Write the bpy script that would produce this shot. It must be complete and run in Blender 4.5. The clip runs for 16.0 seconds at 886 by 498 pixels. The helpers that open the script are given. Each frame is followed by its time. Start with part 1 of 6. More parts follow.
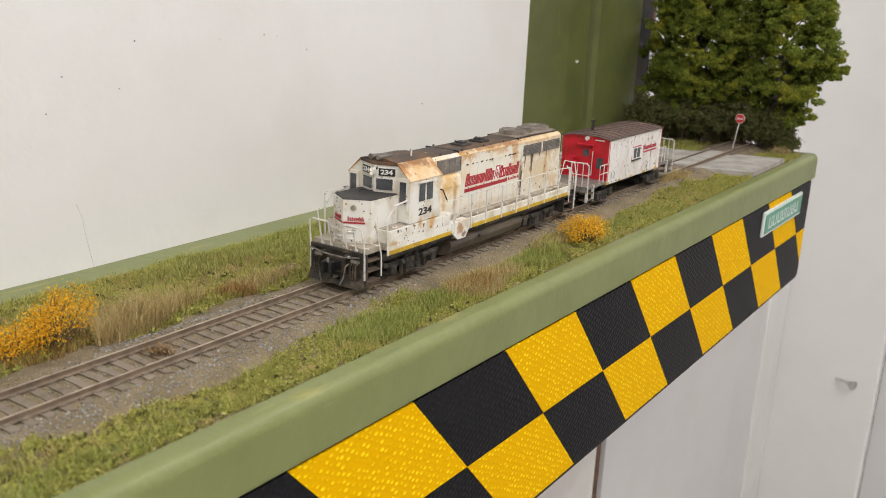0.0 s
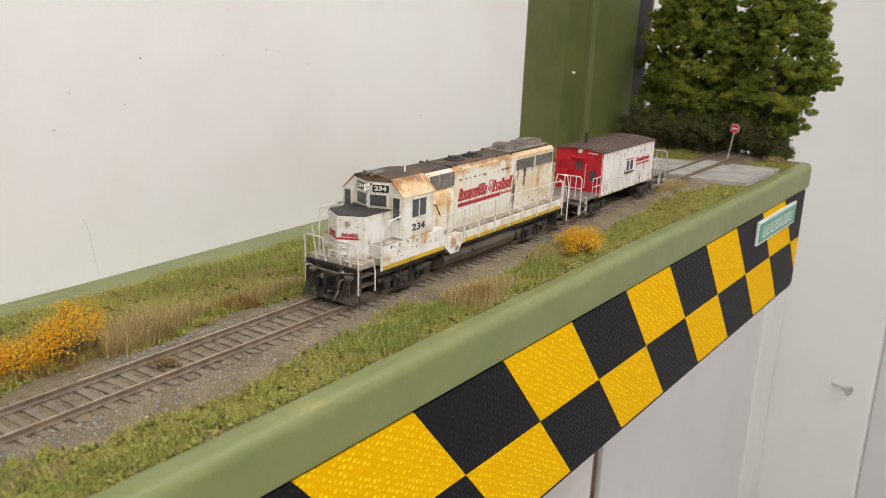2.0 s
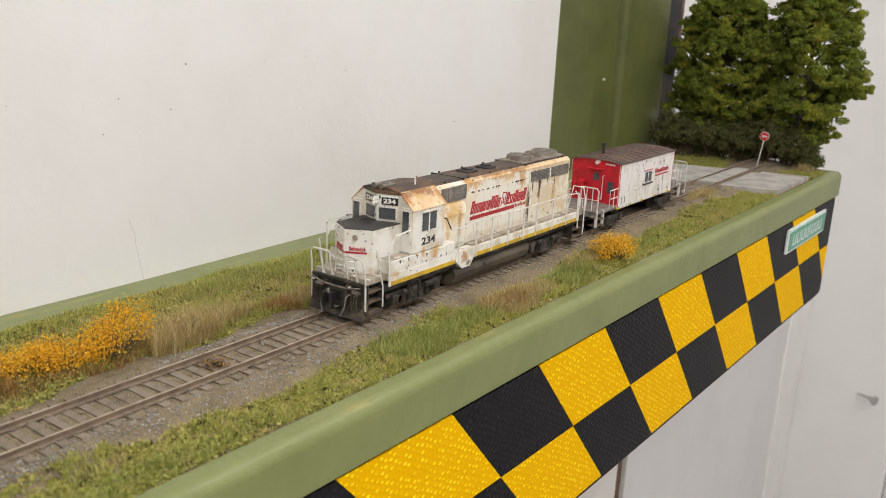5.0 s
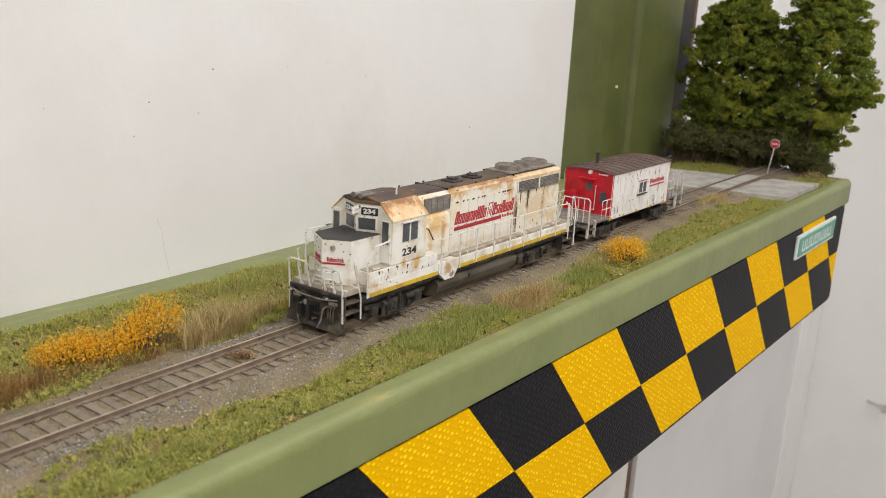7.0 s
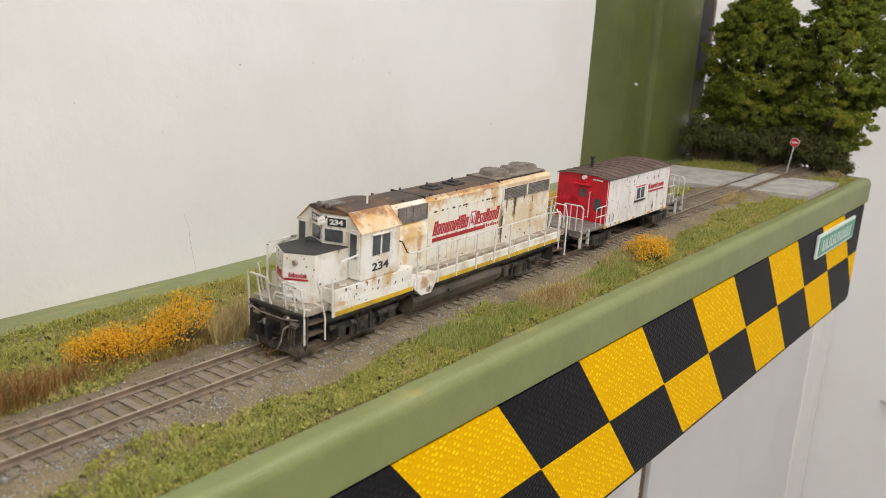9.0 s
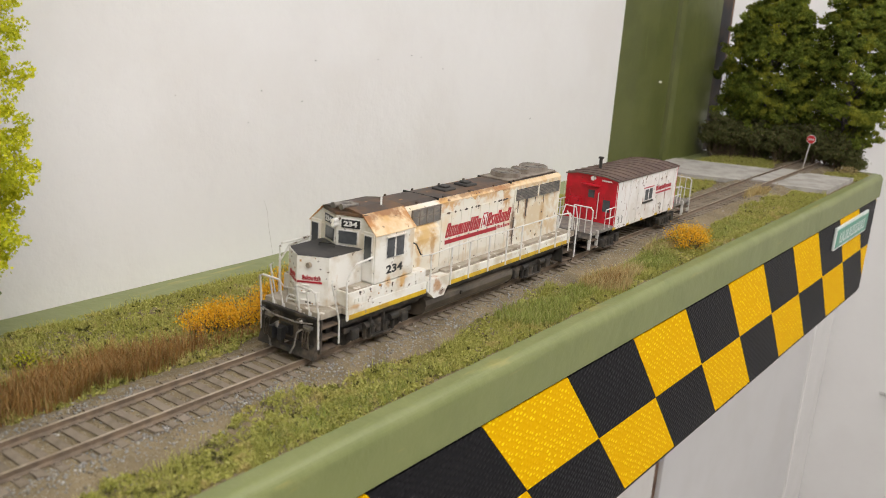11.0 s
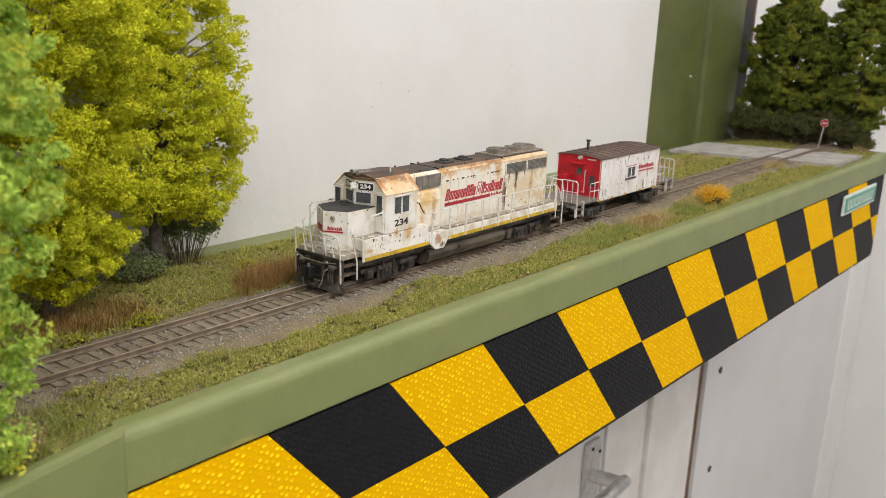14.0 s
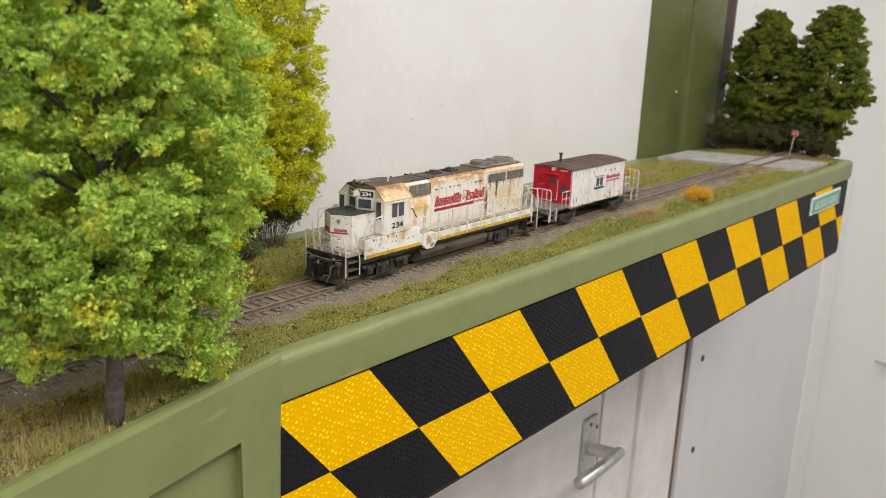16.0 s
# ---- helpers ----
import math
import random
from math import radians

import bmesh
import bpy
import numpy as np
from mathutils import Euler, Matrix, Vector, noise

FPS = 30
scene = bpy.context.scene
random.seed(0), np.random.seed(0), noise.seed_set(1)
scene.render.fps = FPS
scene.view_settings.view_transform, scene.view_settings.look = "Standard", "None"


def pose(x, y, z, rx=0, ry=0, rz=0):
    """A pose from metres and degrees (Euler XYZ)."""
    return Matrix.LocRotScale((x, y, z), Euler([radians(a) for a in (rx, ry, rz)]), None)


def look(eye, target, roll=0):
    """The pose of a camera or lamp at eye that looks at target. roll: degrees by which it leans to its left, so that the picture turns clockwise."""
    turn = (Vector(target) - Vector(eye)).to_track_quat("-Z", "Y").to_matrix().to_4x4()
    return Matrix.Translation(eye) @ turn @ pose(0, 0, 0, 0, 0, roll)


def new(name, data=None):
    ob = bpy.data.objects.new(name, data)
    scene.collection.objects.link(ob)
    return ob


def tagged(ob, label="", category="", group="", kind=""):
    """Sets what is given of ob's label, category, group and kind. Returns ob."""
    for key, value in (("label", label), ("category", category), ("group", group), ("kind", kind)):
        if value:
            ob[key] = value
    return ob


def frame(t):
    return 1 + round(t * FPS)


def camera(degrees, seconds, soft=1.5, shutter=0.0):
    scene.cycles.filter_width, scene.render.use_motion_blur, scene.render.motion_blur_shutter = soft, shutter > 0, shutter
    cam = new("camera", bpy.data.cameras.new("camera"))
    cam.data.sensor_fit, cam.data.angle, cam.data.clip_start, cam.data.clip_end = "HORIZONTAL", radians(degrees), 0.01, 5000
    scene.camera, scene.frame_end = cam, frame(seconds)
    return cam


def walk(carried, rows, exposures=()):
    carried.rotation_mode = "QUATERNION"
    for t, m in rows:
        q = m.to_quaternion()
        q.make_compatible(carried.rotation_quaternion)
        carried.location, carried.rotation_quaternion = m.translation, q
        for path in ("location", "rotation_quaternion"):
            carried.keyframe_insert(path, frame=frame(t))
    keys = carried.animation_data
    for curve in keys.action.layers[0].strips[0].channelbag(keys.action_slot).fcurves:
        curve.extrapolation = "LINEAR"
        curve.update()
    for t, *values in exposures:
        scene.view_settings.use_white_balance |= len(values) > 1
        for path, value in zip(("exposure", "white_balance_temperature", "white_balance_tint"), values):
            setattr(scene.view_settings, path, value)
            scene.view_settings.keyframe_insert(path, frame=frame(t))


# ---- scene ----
cam = camera(52.81, 16.0, soft=0.9)
cam.data.dof.use_dof, cam.data.dof.focus_distance, cam.data.dof.aperture_fstop = True, 0.46, 22.0
PATH = [
    (0, look((-0.6816, -0.1918, 0.1258), (-0.2856, 0.0810, -0.0113), 2.54)),
    (0.5, look((-0.6842, -0.1905, 0.1294), (-0.2875, 0.0807, -0.0086), 2.78)),
    (1, look((-0.6870, -0.1938, 0.1313), (-0.2898, 0.0775, -0.0052), 2.67)),
    (1.5, look((-0.6877, -0.1958, 0.1326), (-0.2904, 0.0759, -0.0028), 2.63)),
    (2, look((-0.6885, -0.1957, 0.1321), (-0.2914, 0.0766, -0.0026), 2.55)),
    (2.5, look((-0.6892, -0.1958, 0.1317), (-0.2929, 0.0780, -0.0026), 2.53)),
    (3, look((-0.6917, -0.1949, 0.1321), (-0.2967, 0.0807, -0.0021), 2.51)),
    (3.5, look((-0.6951, -0.1936, 0.1323), (-0.3015, 0.0842, -0.0017), 2.48)),
    (4, look((-0.6954, -0.1919, 0.1330), (-0.3029, 0.0870, -0.0016), 2.66)),
    (6.5, look((-0.7093, -0.1965, 0.1351), (-0.3204, 0.0893, 0.0045), 3.04)),
    (7, look((-0.7123, -0.1983, 0.1350), (-0.3241, 0.0887, 0.0048), 3.14)),
    (7.5, look((-0.7130, -0.1968, 0.1332), (-0.3255, 0.0914, 0.0034), 3.12)),
    (8, look((-0.7193, -0.1971, 0.1359), (-0.3328, 0.0921, 0.0055), 3.24)),
    (8.5, look((-0.7171, -0.1941, 0.1347), (-0.3316, 0.0958, 0.0030), 3.36)),
    (11, look((-0.7680, -0.1789, 0.1353), (-0.3797, 0.1060, 0.0010), 3.99)),
    (11.5, look((-0.8034, -0.1793, 0.1354), (-0.4115, 0.1006, 0.0010), 3.88)),
    (12, look((-0.8352, -0.1796, 0.1342), (-0.4396, 0.0956, 0.0011), 3.46)),
    (12.5, look((-0.8634, -0.1800, 0.1335), (-0.4669, 0.0940, 0.0002), 3.25)),
    (13, look((-0.8862, -0.1978, 0.1348), (-0.4938, 0.0821, 0.0018), 3.11)),
    (13.5, look((-0.8971, -0.2292, 0.1307), (-0.5130, 0.0624, -0.0012), 2.82)),
    (14, look((-0.9069, -0.2524, 0.1344), (-0.5316, 0.0513, 0.0046), 2.42)),
    (14.5, look((-0.9466, -0.2654, 0.1389), (-0.5734, 0.0417, 0.0110), 2.25)),
    (15, look((-0.9981, -0.2854, 0.1443), (-0.6220, 0.0196, 0.0199), 2.01)),
    (15.5, look((-1.0141, -0.2959, 0.1469), (-0.6334, 0.0038, 0.0236), 2.16)),
    (16, look((-1.0198, -0.2912, 0.1463), (-0.6362, 0.0045, 0.0222), 2.73)),
]
walk(cam, PATH)
scene.view_settings.exposure = 0.0

# ---- light: a closed white room with two ceiling panels ----
world = bpy.data.worlds.new("room_air")
scene.world = world
world.use_nodes = True
world.node_tree.nodes["Background"].inputs[0].default_value = (1.0, 0.97, 0.93, 1)
world.node_tree.nodes["Background"].inputs[1].default_value = 0.05
CEILING_Z, FLOOR_Z = 1.2, -1.25
LAMPS = [(-1.25, -0.92, 2.0, 0.70, 23.4), (0.42, -0.80, 0.30, 1.3, 6.8)]
for lx, ly, lw, ld, power in LAMPS:
    lamp = bpy.data.lights.new("ceiling_lamp", "AREA")
    lamp.shape, lamp.size, lamp.size_y, lamp.energy, lamp.color = "RECTANGLE", lw, ld, power, (1.0, 0.972, 0.955)
    new("ceiling_lamp", lamp).matrix_world = look((lx, ly, CEILING_Z - 0.045), (lx, ly, 0))

# ---- materials ----


def material(name, base, rough=0.6, metal=0.0, tint=None, scale=60.0, low=0.4, high=0.65, bump=0.0, bump_scale=400.0,
             island=None, spots=None, spot_scale=300.0, spot_cut=0.7, streak=None, streak_cut=(0.52, 0.72), streak_scale=(500, 500, 45),
             coat=0.0, spec=0.5, variation=None, emit=0.0, stains=(), leafy=0.0):
    """Base colour with a second tint in soft patches, rust streaks, speckles, per-piece variation and fine relief. Object metres."""
    m = bpy.data.materials.new(name)
    m.use_nodes = True
    nt = m.node_tree
    bsdf = nt.nodes["Principled BSDF"]
    bsdf.inputs["Roughness"].default_value, bsdf.inputs["Metallic"].default_value = rough, metal
    bsdf.inputs["Coat Weight"].default_value = coat
    bsdf.inputs["Specular IOR Level"].default_value = spec
    coord = nt.nodes.new("ShaderNodeTexCoord").outputs["Object"]

    def fac(sc, lo, hi, detail=4.0, vec=None, rough_=0.6):
        n = nt.nodes.new("ShaderNodeTexNoise")
        n.inputs["Scale"].default_value, n.inputs["Detail"].default_value, n.inputs["Roughness"].default_value = sc, detail, rough_
        nt.links.new(vec or coord, n.inputs["Vector"])
        r = nt.nodes.new("ShaderNodeMapRange")
        r.interpolation_type = "SMOOTHSTEP"
        r.inputs["From Min"].default_value, r.inputs["From Max"].default_value = lo, hi
        nt.links.new(n.outputs["Fac"], r.inputs["Value"])
        return r.outputs["Result"]

    def mix(f, a, b):
        x = nt.nodes.new("ShaderNodeMix")
        x.data_type = "RGBA"
        for value, slot in ((f, 0), (a, 6), (b, 7)):
            if isinstance(value, tuple):
                x.inputs[slot].default_value = (*value[:3], 1)
            elif isinstance(value, float):
                x.inputs[slot].default_value = value
            else:
                nt.links.new(value, x.inputs[slot])
        return x.outputs[2]

    col = base
    if island:
        g = nt.nodes.new("ShaderNodeNewGeometry")
        ramp = nt.nodes.new("ShaderNodeValToRGB")
        ramp.color_ramp.elements[0].color, ramp.color_ramp.elements[1].color = (*base, 1), (*island[-1], 1)
        for i, c in enumerate(island[:-1]):
            ramp.color_ramp.elements.new((i + 1) / len(island)).color = (*c, 1)
        nt.links.new(g.outputs["Random Per Island"], ramp.inputs[0])
        col = ramp.outputs[0]
    if tint:
        col = mix(fac(scale, low, high), col, tint)
    if variation:
        o = nt.nodes.new("ShaderNodeObjectInfo")
        col = mix(o.outputs["Random"], col, variation)
    if streak:
        mp = nt.nodes.new("ShaderNodeMapping")
        mp.inputs["Scale"].default_value = streak_scale
        nt.links.new(coord, mp.inputs["Vector"])
        col = mix(fac(1.0, *streak_cut, vec=mp.outputs[0]), col, streak)
    if stains:
        warp = fac(260.0, 0.25, 0.75, 5.0)
        for cx, cz, rx, rz, tone, strength in stains:
            mp = nt.nodes.new("ShaderNodeMapping")
            mp.inputs["Scale"].default_value, mp.inputs["Location"].default_value = (1 / rx, 0, 1 / rz), (-cx / rx, 0, -cz / rz)
            nt.links.new(coord, mp.inputs["Vector"])
            far = nt.nodes.new("ShaderNodeVectorMath")
            far.operation = "LENGTH"
            nt.links.new(mp.outputs[0], far.inputs[0])
            rough_edge = nt.nodes.new("ShaderNodeMath")
            rough_edge.operation = "MULTIPLY_ADD"
            nt.links.new(warp, rough_edge.inputs[0])
            rough_edge.inputs[1].default_value = 0.9
            nt.links.new(far.outputs["Value"], rough_edge.inputs[2])
            r = nt.nodes.new("ShaderNodeMapRange")
            r.interpolation_type = "SMOOTHSTEP"
            for slot, value in (("From Min", 0.70), ("From Max", 1.50), ("To Min", strength), ("To Max", 0.0)):
                r.inputs[slot].default_value = value
            nt.links.new(rough_edge.outputs[0], r.inputs["Value"])
            col = mix(r.outputs["Result"], col, tone)
    if spots:
        col = mix(fac(spot_scale, spot_cut, spot_cut + 0.03, 2.0), col, spots)
    if isinstance(col, tuple):
        bsdf.inputs["Base Color"].default_value = (*col, 1)
    else:
        nt.links.new(col, bsdf.inputs["Base Color"])
    if bump:
        b = nt.nodes.new("ShaderNodeBump")
        b.inputs["Strength"].default_value, b.inputs["Distance"].default_value = 0.6, bump
        nt.links.new(fac(bump_scale, 0.2, 0.8), b.inputs["Height"])
        nt.links.new(b.outputs[0], bsdf.inputs["Normal"])
    if leafy:
        through_leaf = nt.nodes.new("ShaderNodeBsdfTranslucent")
        both = nt.nodes.new("ShaderNodeMixShader")
        both.inputs[0].default_value = leafy
        if isinstance(col, tuple):
            through_leaf.inputs[0].default_value = (*col, 1)
        else:
            nt.links.new(col, through_leaf.inputs[0])
        nt.links.new(bsdf.outputs[0], both.inputs[1])
        nt.links.new(through_leaf.outputs[0], both.inputs[2])
        nt.links.new(both.outputs[0], nt.nodes["Material Output"].inputs[0])
    if emit:
        bsdf.inputs["Emission Color"].default_value, bsdf.inputs["Emission Strength"].default_value = (*base, 1), emit
    return m


def tape_material(name, base, cell_glint, rough, relief):
    """Embossed reflective film: slanted rows of small raised cells, with glints painted on as paler flecks."""
    m = material(name, base, rough, spec=0.04)
    nt = m.node_tree
    bsdf = nt.nodes["Principled BSDF"]
    coord = nt.nodes.new("ShaderNodeTexCoord").outputs["Object"]
    mp = nt.nodes.new("ShaderNodeMapping")
    mp.inputs["Scale"].default_value, mp.inputs["Rotation"].default_value = (255, 0, 400), (0, radians(-42), 0)
    nt.links.new(coord, mp.inputs["Vector"])
    v = nt.nodes.new("ShaderNodeTexVoronoi")
    v.inputs["Scale"].default_value, v.inputs["Randomness"].default_value = 1.0, 0.35
    nt.links.new(mp.outputs[0], v.inputs["Vector"])
    r = nt.nodes.new("ShaderNodeMapRange")
    r.interpolation_type = "SMOOTHSTEP"
    r.inputs["From Min"].default_value, r.inputs["From Max"].default_value, r.inputs["To Min"].default_value, r.inputs["To Max"].default_value = 0.15, 0.55, 1, 0
    nt.links.new(v.outputs["Distance"], r.inputs["Value"])
    n = nt.nodes.new("ShaderNodeTexNoise")
    n.inputs["Scale"].default_value, n.inputs["Detail"].default_value = 210, 4
    nt.links.new(coord, n.inputs["Vector"])
    f = nt.nodes.new("ShaderNodeMath")
    f.operation = "MULTIPLY"
    nt.links.new(r.outputs[0], f.inputs[0])
    nt.links.new(n.outputs["Fac"], f.inputs[1])
    n.inputs["Roughness"].default_value = 0.75
    g = nt.nodes.new("ShaderNodeMapRange")
    g.inputs["From Min"].default_value, g.inputs["From Max"].default_value = 0.30, 0.52
    nt.links.new(f.outputs[0], g.inputs["Value"])
    x = nt.nodes.new("ShaderNodeMix")
    x.data_type = "RGBA"
    x.inputs[6].default_value, x.inputs[7].default_value = (*base, 1), (*cell_glint, 1)
    nt.links.new(g.outputs["Result"], x.inputs[0])
    nt.links.new(x.outputs[2], bsdf.inputs["Base Color"])
    b = nt.nodes.new("ShaderNodeBump")
    b.inputs["Strength"].default_value, b.inputs["Distance"].default_value = relief, 0.00045
    nt.links.new(r.outputs[0], b.inputs["Height"])
    nt.links.new(b.outputs[0], bsdf.inputs["Normal"])
    return m


WALL = material("white_wall_paint", (0.790, 0.783, 0.780), 0.5, tint=(0.750, 0.735, 0.722), scale=9, low=0.42, high=0.75, bump=0.0004, bump_scale=90, spots=(0.30, 0.27, 0.24), spot_scale=150, spot_cut=0.80)
UNDER_PAINT = material("greyed_paint_crack", (0.50, 0.48, 0.46), 0.8, tint=(0.6, 0.58, 0.56), scale=90)
WALL_GLOSS = material("white_gloss_wall", (0.82, 0.81, 0.80), 0.2, tint=(0.79, 0.775, 0.765), scale=5, bump=0.0012, bump_scale=14, coat=0.5)
PANEL = material("white_panel", (0.69, 0.682, 0.682), 0.42, tint=(0.66, 0.65, 0.643), scale=8, bump=0.0001, bump_scale=200)
DOOR_PAINT = material("old_white_door_paint", (0.82, 0.80, 0.77), 0.4, tint=(0.74, 0.71, 0.67), scale=14, spots=(0.33, 0.22, 0.13), spot_scale=160, spot_cut=0.76)
BROWN_WOOD = material("bare_brown_wood", (0.20, 0.11, 0.065), 0.7, tint=(0.11, 0.06, 0.035), scale=60, bump=0.0004)
SHADED_JAMB = material("shaded_jamb_wood", (0.05, 0.035, 0.025), 0.7, tint=(0.02, 0.02, 0.025), scale=30)
FLOOR = material("grey_floor", (0.32, 0.30, 0.28), 0.6, tint=(0.26, 0.245, 0.23), scale=4)
CEIL = material("ceiling_white", (0.8, 0.79, 0.77), 0.8, tint=(0.77, 0.76, 0.74), scale=3)
LAMP_GLOW = material("lamp_diffuser", (1.0, 0.96, 0.91), 0.5, emit=3.0)
OLIVE = material("olive_green_paint", (0.200, 0.225, 0.084), 0.42, tint=(0.172, 0.198, 0.070), scale=26, low=0.4, high=0.7, bump=0.0003, bump_scale=120, streak=(0.30, 0.28, 0.09), streak_cut=(0.62, 0.74), streak_scale=(16, 90, 90))
OLIVE_POST = material("olive_green_post_paint", (0.108, 0.120, 0.036), 0.4, tint=(0.084, 0.096, 0.028), scale=22, bump=0.0003, bump_scale=80, streak=(0.20, 0.20, 0.06), streak_cut=(0.66, 0.8), streak_scale=(120, 120, 10))
YELLOW_TAPE = tape_material("yellow_reflective_film", (0.80, 0.435, 0.0), (1.0, 0.74, 0.012), 0.62, 0.35)
BLACK_TAPE = tape_material("black_embossed_film", (0.015, 0.015, 0.017), (0.022, 0.021, 0.023), 0.40, 0.55)
DARK = material("dark_gap", (0.02, 0.018, 0.015), 0.9, tint=(0.03, 0.027, 0.022), scale=80)
SIGN_GREEN = material("sign_green", (0.06, 0.30, 0.20), 0.3, tint=(0.05, 0.26, 0.17), scale=90)
SIGN_WHITE = material("sign_white", (0.72, 0.76, 0.74), 0.35, tint=(0.62, 0.68, 0.65), scale=90)
CHROME = material("brushed_aluminium", (0.70, 0.69, 0.68), 0.40, 1.0, tint=(0.58, 0.57, 0.56), scale=120)
STEEL = material("grey_steel", (0.30, 0.29, 0.28), 0.35, 1.0, tint=(0.2, 0.2, 0.2), scale=160)

SOIL = material("brown_soil", (0.245, 0.192, 0.114), 0.95, tint=(0.165, 0.127, 0.075), scale=70, low=0.35, high=0.7, bump=0.0006, bump_scale=1400, spots=(0.38, 0.36, 0.32), spot_scale=1500, spot_cut=0.62)
BALLAST = material("ballast_stone", (0.165, 0.133, 0.085), 0.95, tint=(0.255, 0.202, 0.124), scale=50, low=0.4, high=0.60, island=[(0.225, 0.180, 0.115), (0.255, 0.208, 0.138), (0.19, 0.150, 0.094), (0.275, 0.232, 0.165), (0.34, 0.31, 0.255)])
PEBBLE = material("grey_pebbles", (0.22, 0.21, 0.195), 0.9, island=[(0.31, 0.305, 0.295), (0.19, 0.17, 0.145), (0.46, 0.445, 0.42)])
RAIL = material("rusty_rail", (0.20, 0.145, 0.10), 0.6, tint=(0.13, 0.098, 0.07), scale=200, bump=0.0001, bump_scale=900)
RAIL_TOP = material("worn_rail_head", (0.50, 0.42, 0.33), 0.36, 0.5, tint=(0.33, 0.26, 0.20), scale=90)
TIE = material("weathered_tie_wood", (0.205, 0.165, 0.122), 0.9, tint=(0.145, 0.114, 0.082), scale=260, bump=0.0003, bump_scale=900, variation=(0.25, 0.205, 0.16))
CONCRETE = material("pale_road_surface", (0.42, 0.40, 0.37), 0.9, tint=(0.31, 0.29, 0.265), scale=60, bump=0.0002, bump_scale=1200)
# turf's dark spots: the darkness of gaps between tufts, put into the colour
TURF = material("turf_green", (0.31, 0.315, 0.066), 0.9, tint=(0.54, 0.45, 0.17), scale=95, low=0.53, high=0.68, spots=(0.10, 0.095, 0.028), spot_scale=260, spot_cut=0.62, island=[(0.46, 0.45, 0.11), (0.36, 0.37, 0.08), (0.60, 0.56, 0.19), (0.27, 0.28, 0.06)], leafy=0.3)
TALL_GREEN = material("tall_grass_green", (0.20, 0.25, 0.045), 0.85, tint=(0.42, 0.36, 0.13), scale=55, low=0.55, high=0.72, island=[(0.31, 0.36, 0.075), (0.44, 0.46, 0.14), (0.24, 0.29, 0.05), (0.52, 0.48, 0.22)], leafy=0.3)
DRY = material("dry_grass_tan", (0.46, 0.34, 0.14), 0.85, island=[(0.60, 0.47, 0.23), (0.40, 0.28, 0.10), (0.68, 0.56, 0.31), (0.33, 0.30, 0.10)], leafy=0.3)
RUSTY_GRASS = material("rust_brown_grass", (0.34, 0.175, 0.045), 0.85, island=[(0.42, 0.235, 0.075), (0.26, 0.14, 0.045), (0.50, 0.33, 0.14), (0.24, 0.18, 0.05)], leafy=0.3)
ORANGE = material("orange_blossom", (0.86, 0.46, 0.018), 0.85, island=[(0.92, 0.56, 0.025), (0.72, 0.36, 0.015), (0.95, 0.65, 0.07)], leafy=0.3)
TWIG = material("brown_twig", (0.12, 0.085, 0.05), 0.9, island=[(0.18, 0.13, 0.08), (0.08, 0.06, 0.04)])
LIME = material("lime_leaf", (0.42, 0.44, 0.02), 0.85, island=[(0.52, 0.52, 0.03), (0.34, 0.38, 0.02)], leafy=0.3)
YELLOW_LEAF = material("yellow_green_leaf", (0.60, 0.60, 0.020), 0.85, tint=(0.48, 0.53, 0.028), scale=60, low=0.48, high=0.68, island=[(0.73, 0.72, 0.028), (0.84, 0.80, 0.036), (0.63, 0.66, 0.022), (0.46, 0.51, 0.018)], leafy=0.3)
GREEN_LEAF = material("fresh_green_leaf", (0.30, 0.47, 0.070), 0.85, tint=(0.82, 0.74, 0.08), scale=62, low=0.52, high=0.68, island=[(0.46, 0.65, 0.10), (0.59, 0.75, 0.14), (0.34, 0.54, 0.11), (0.74, 0.80, 0.16)], leafy=0.38)
DARK_LEAF = material("dark_green_leaf", (0.11, 0.155, 0.018), 0.85, tint=(0.36, 0.36, 0.035), scale=45, low=0.50, high=0.68, island=[(0.165, 0.22, 0.026), (0.25, 0.30, 0.032), (0.12, 0.165, 0.02), (0.34, 0.36, 0.042)], leafy=0.3)
SHRUB_LEAF = material("shrub_leaf", (0.20, 0.25, 0.09), 0.85, island=[(0.27, 0.32, 0.13), (0.16, 0.21, 0.075), (0.34, 0.37, 0.17)], leafy=0.3)
UNDERGROWTH = material("undergrowth_leaf", (0.095, 0.105, 0.032), 0.9, island=[(0.15, 0.145, 0.05), (0.105, 0.13, 0.038), (0.185, 0.155, 0.068)], leafy=0.3)
BARK = material("grey_bark", (0.16, 0.14, 0.125), 0.9, tint=(0.10, 0.085, 0.075), scale=300, bump=0.0005, bump_scale=700)

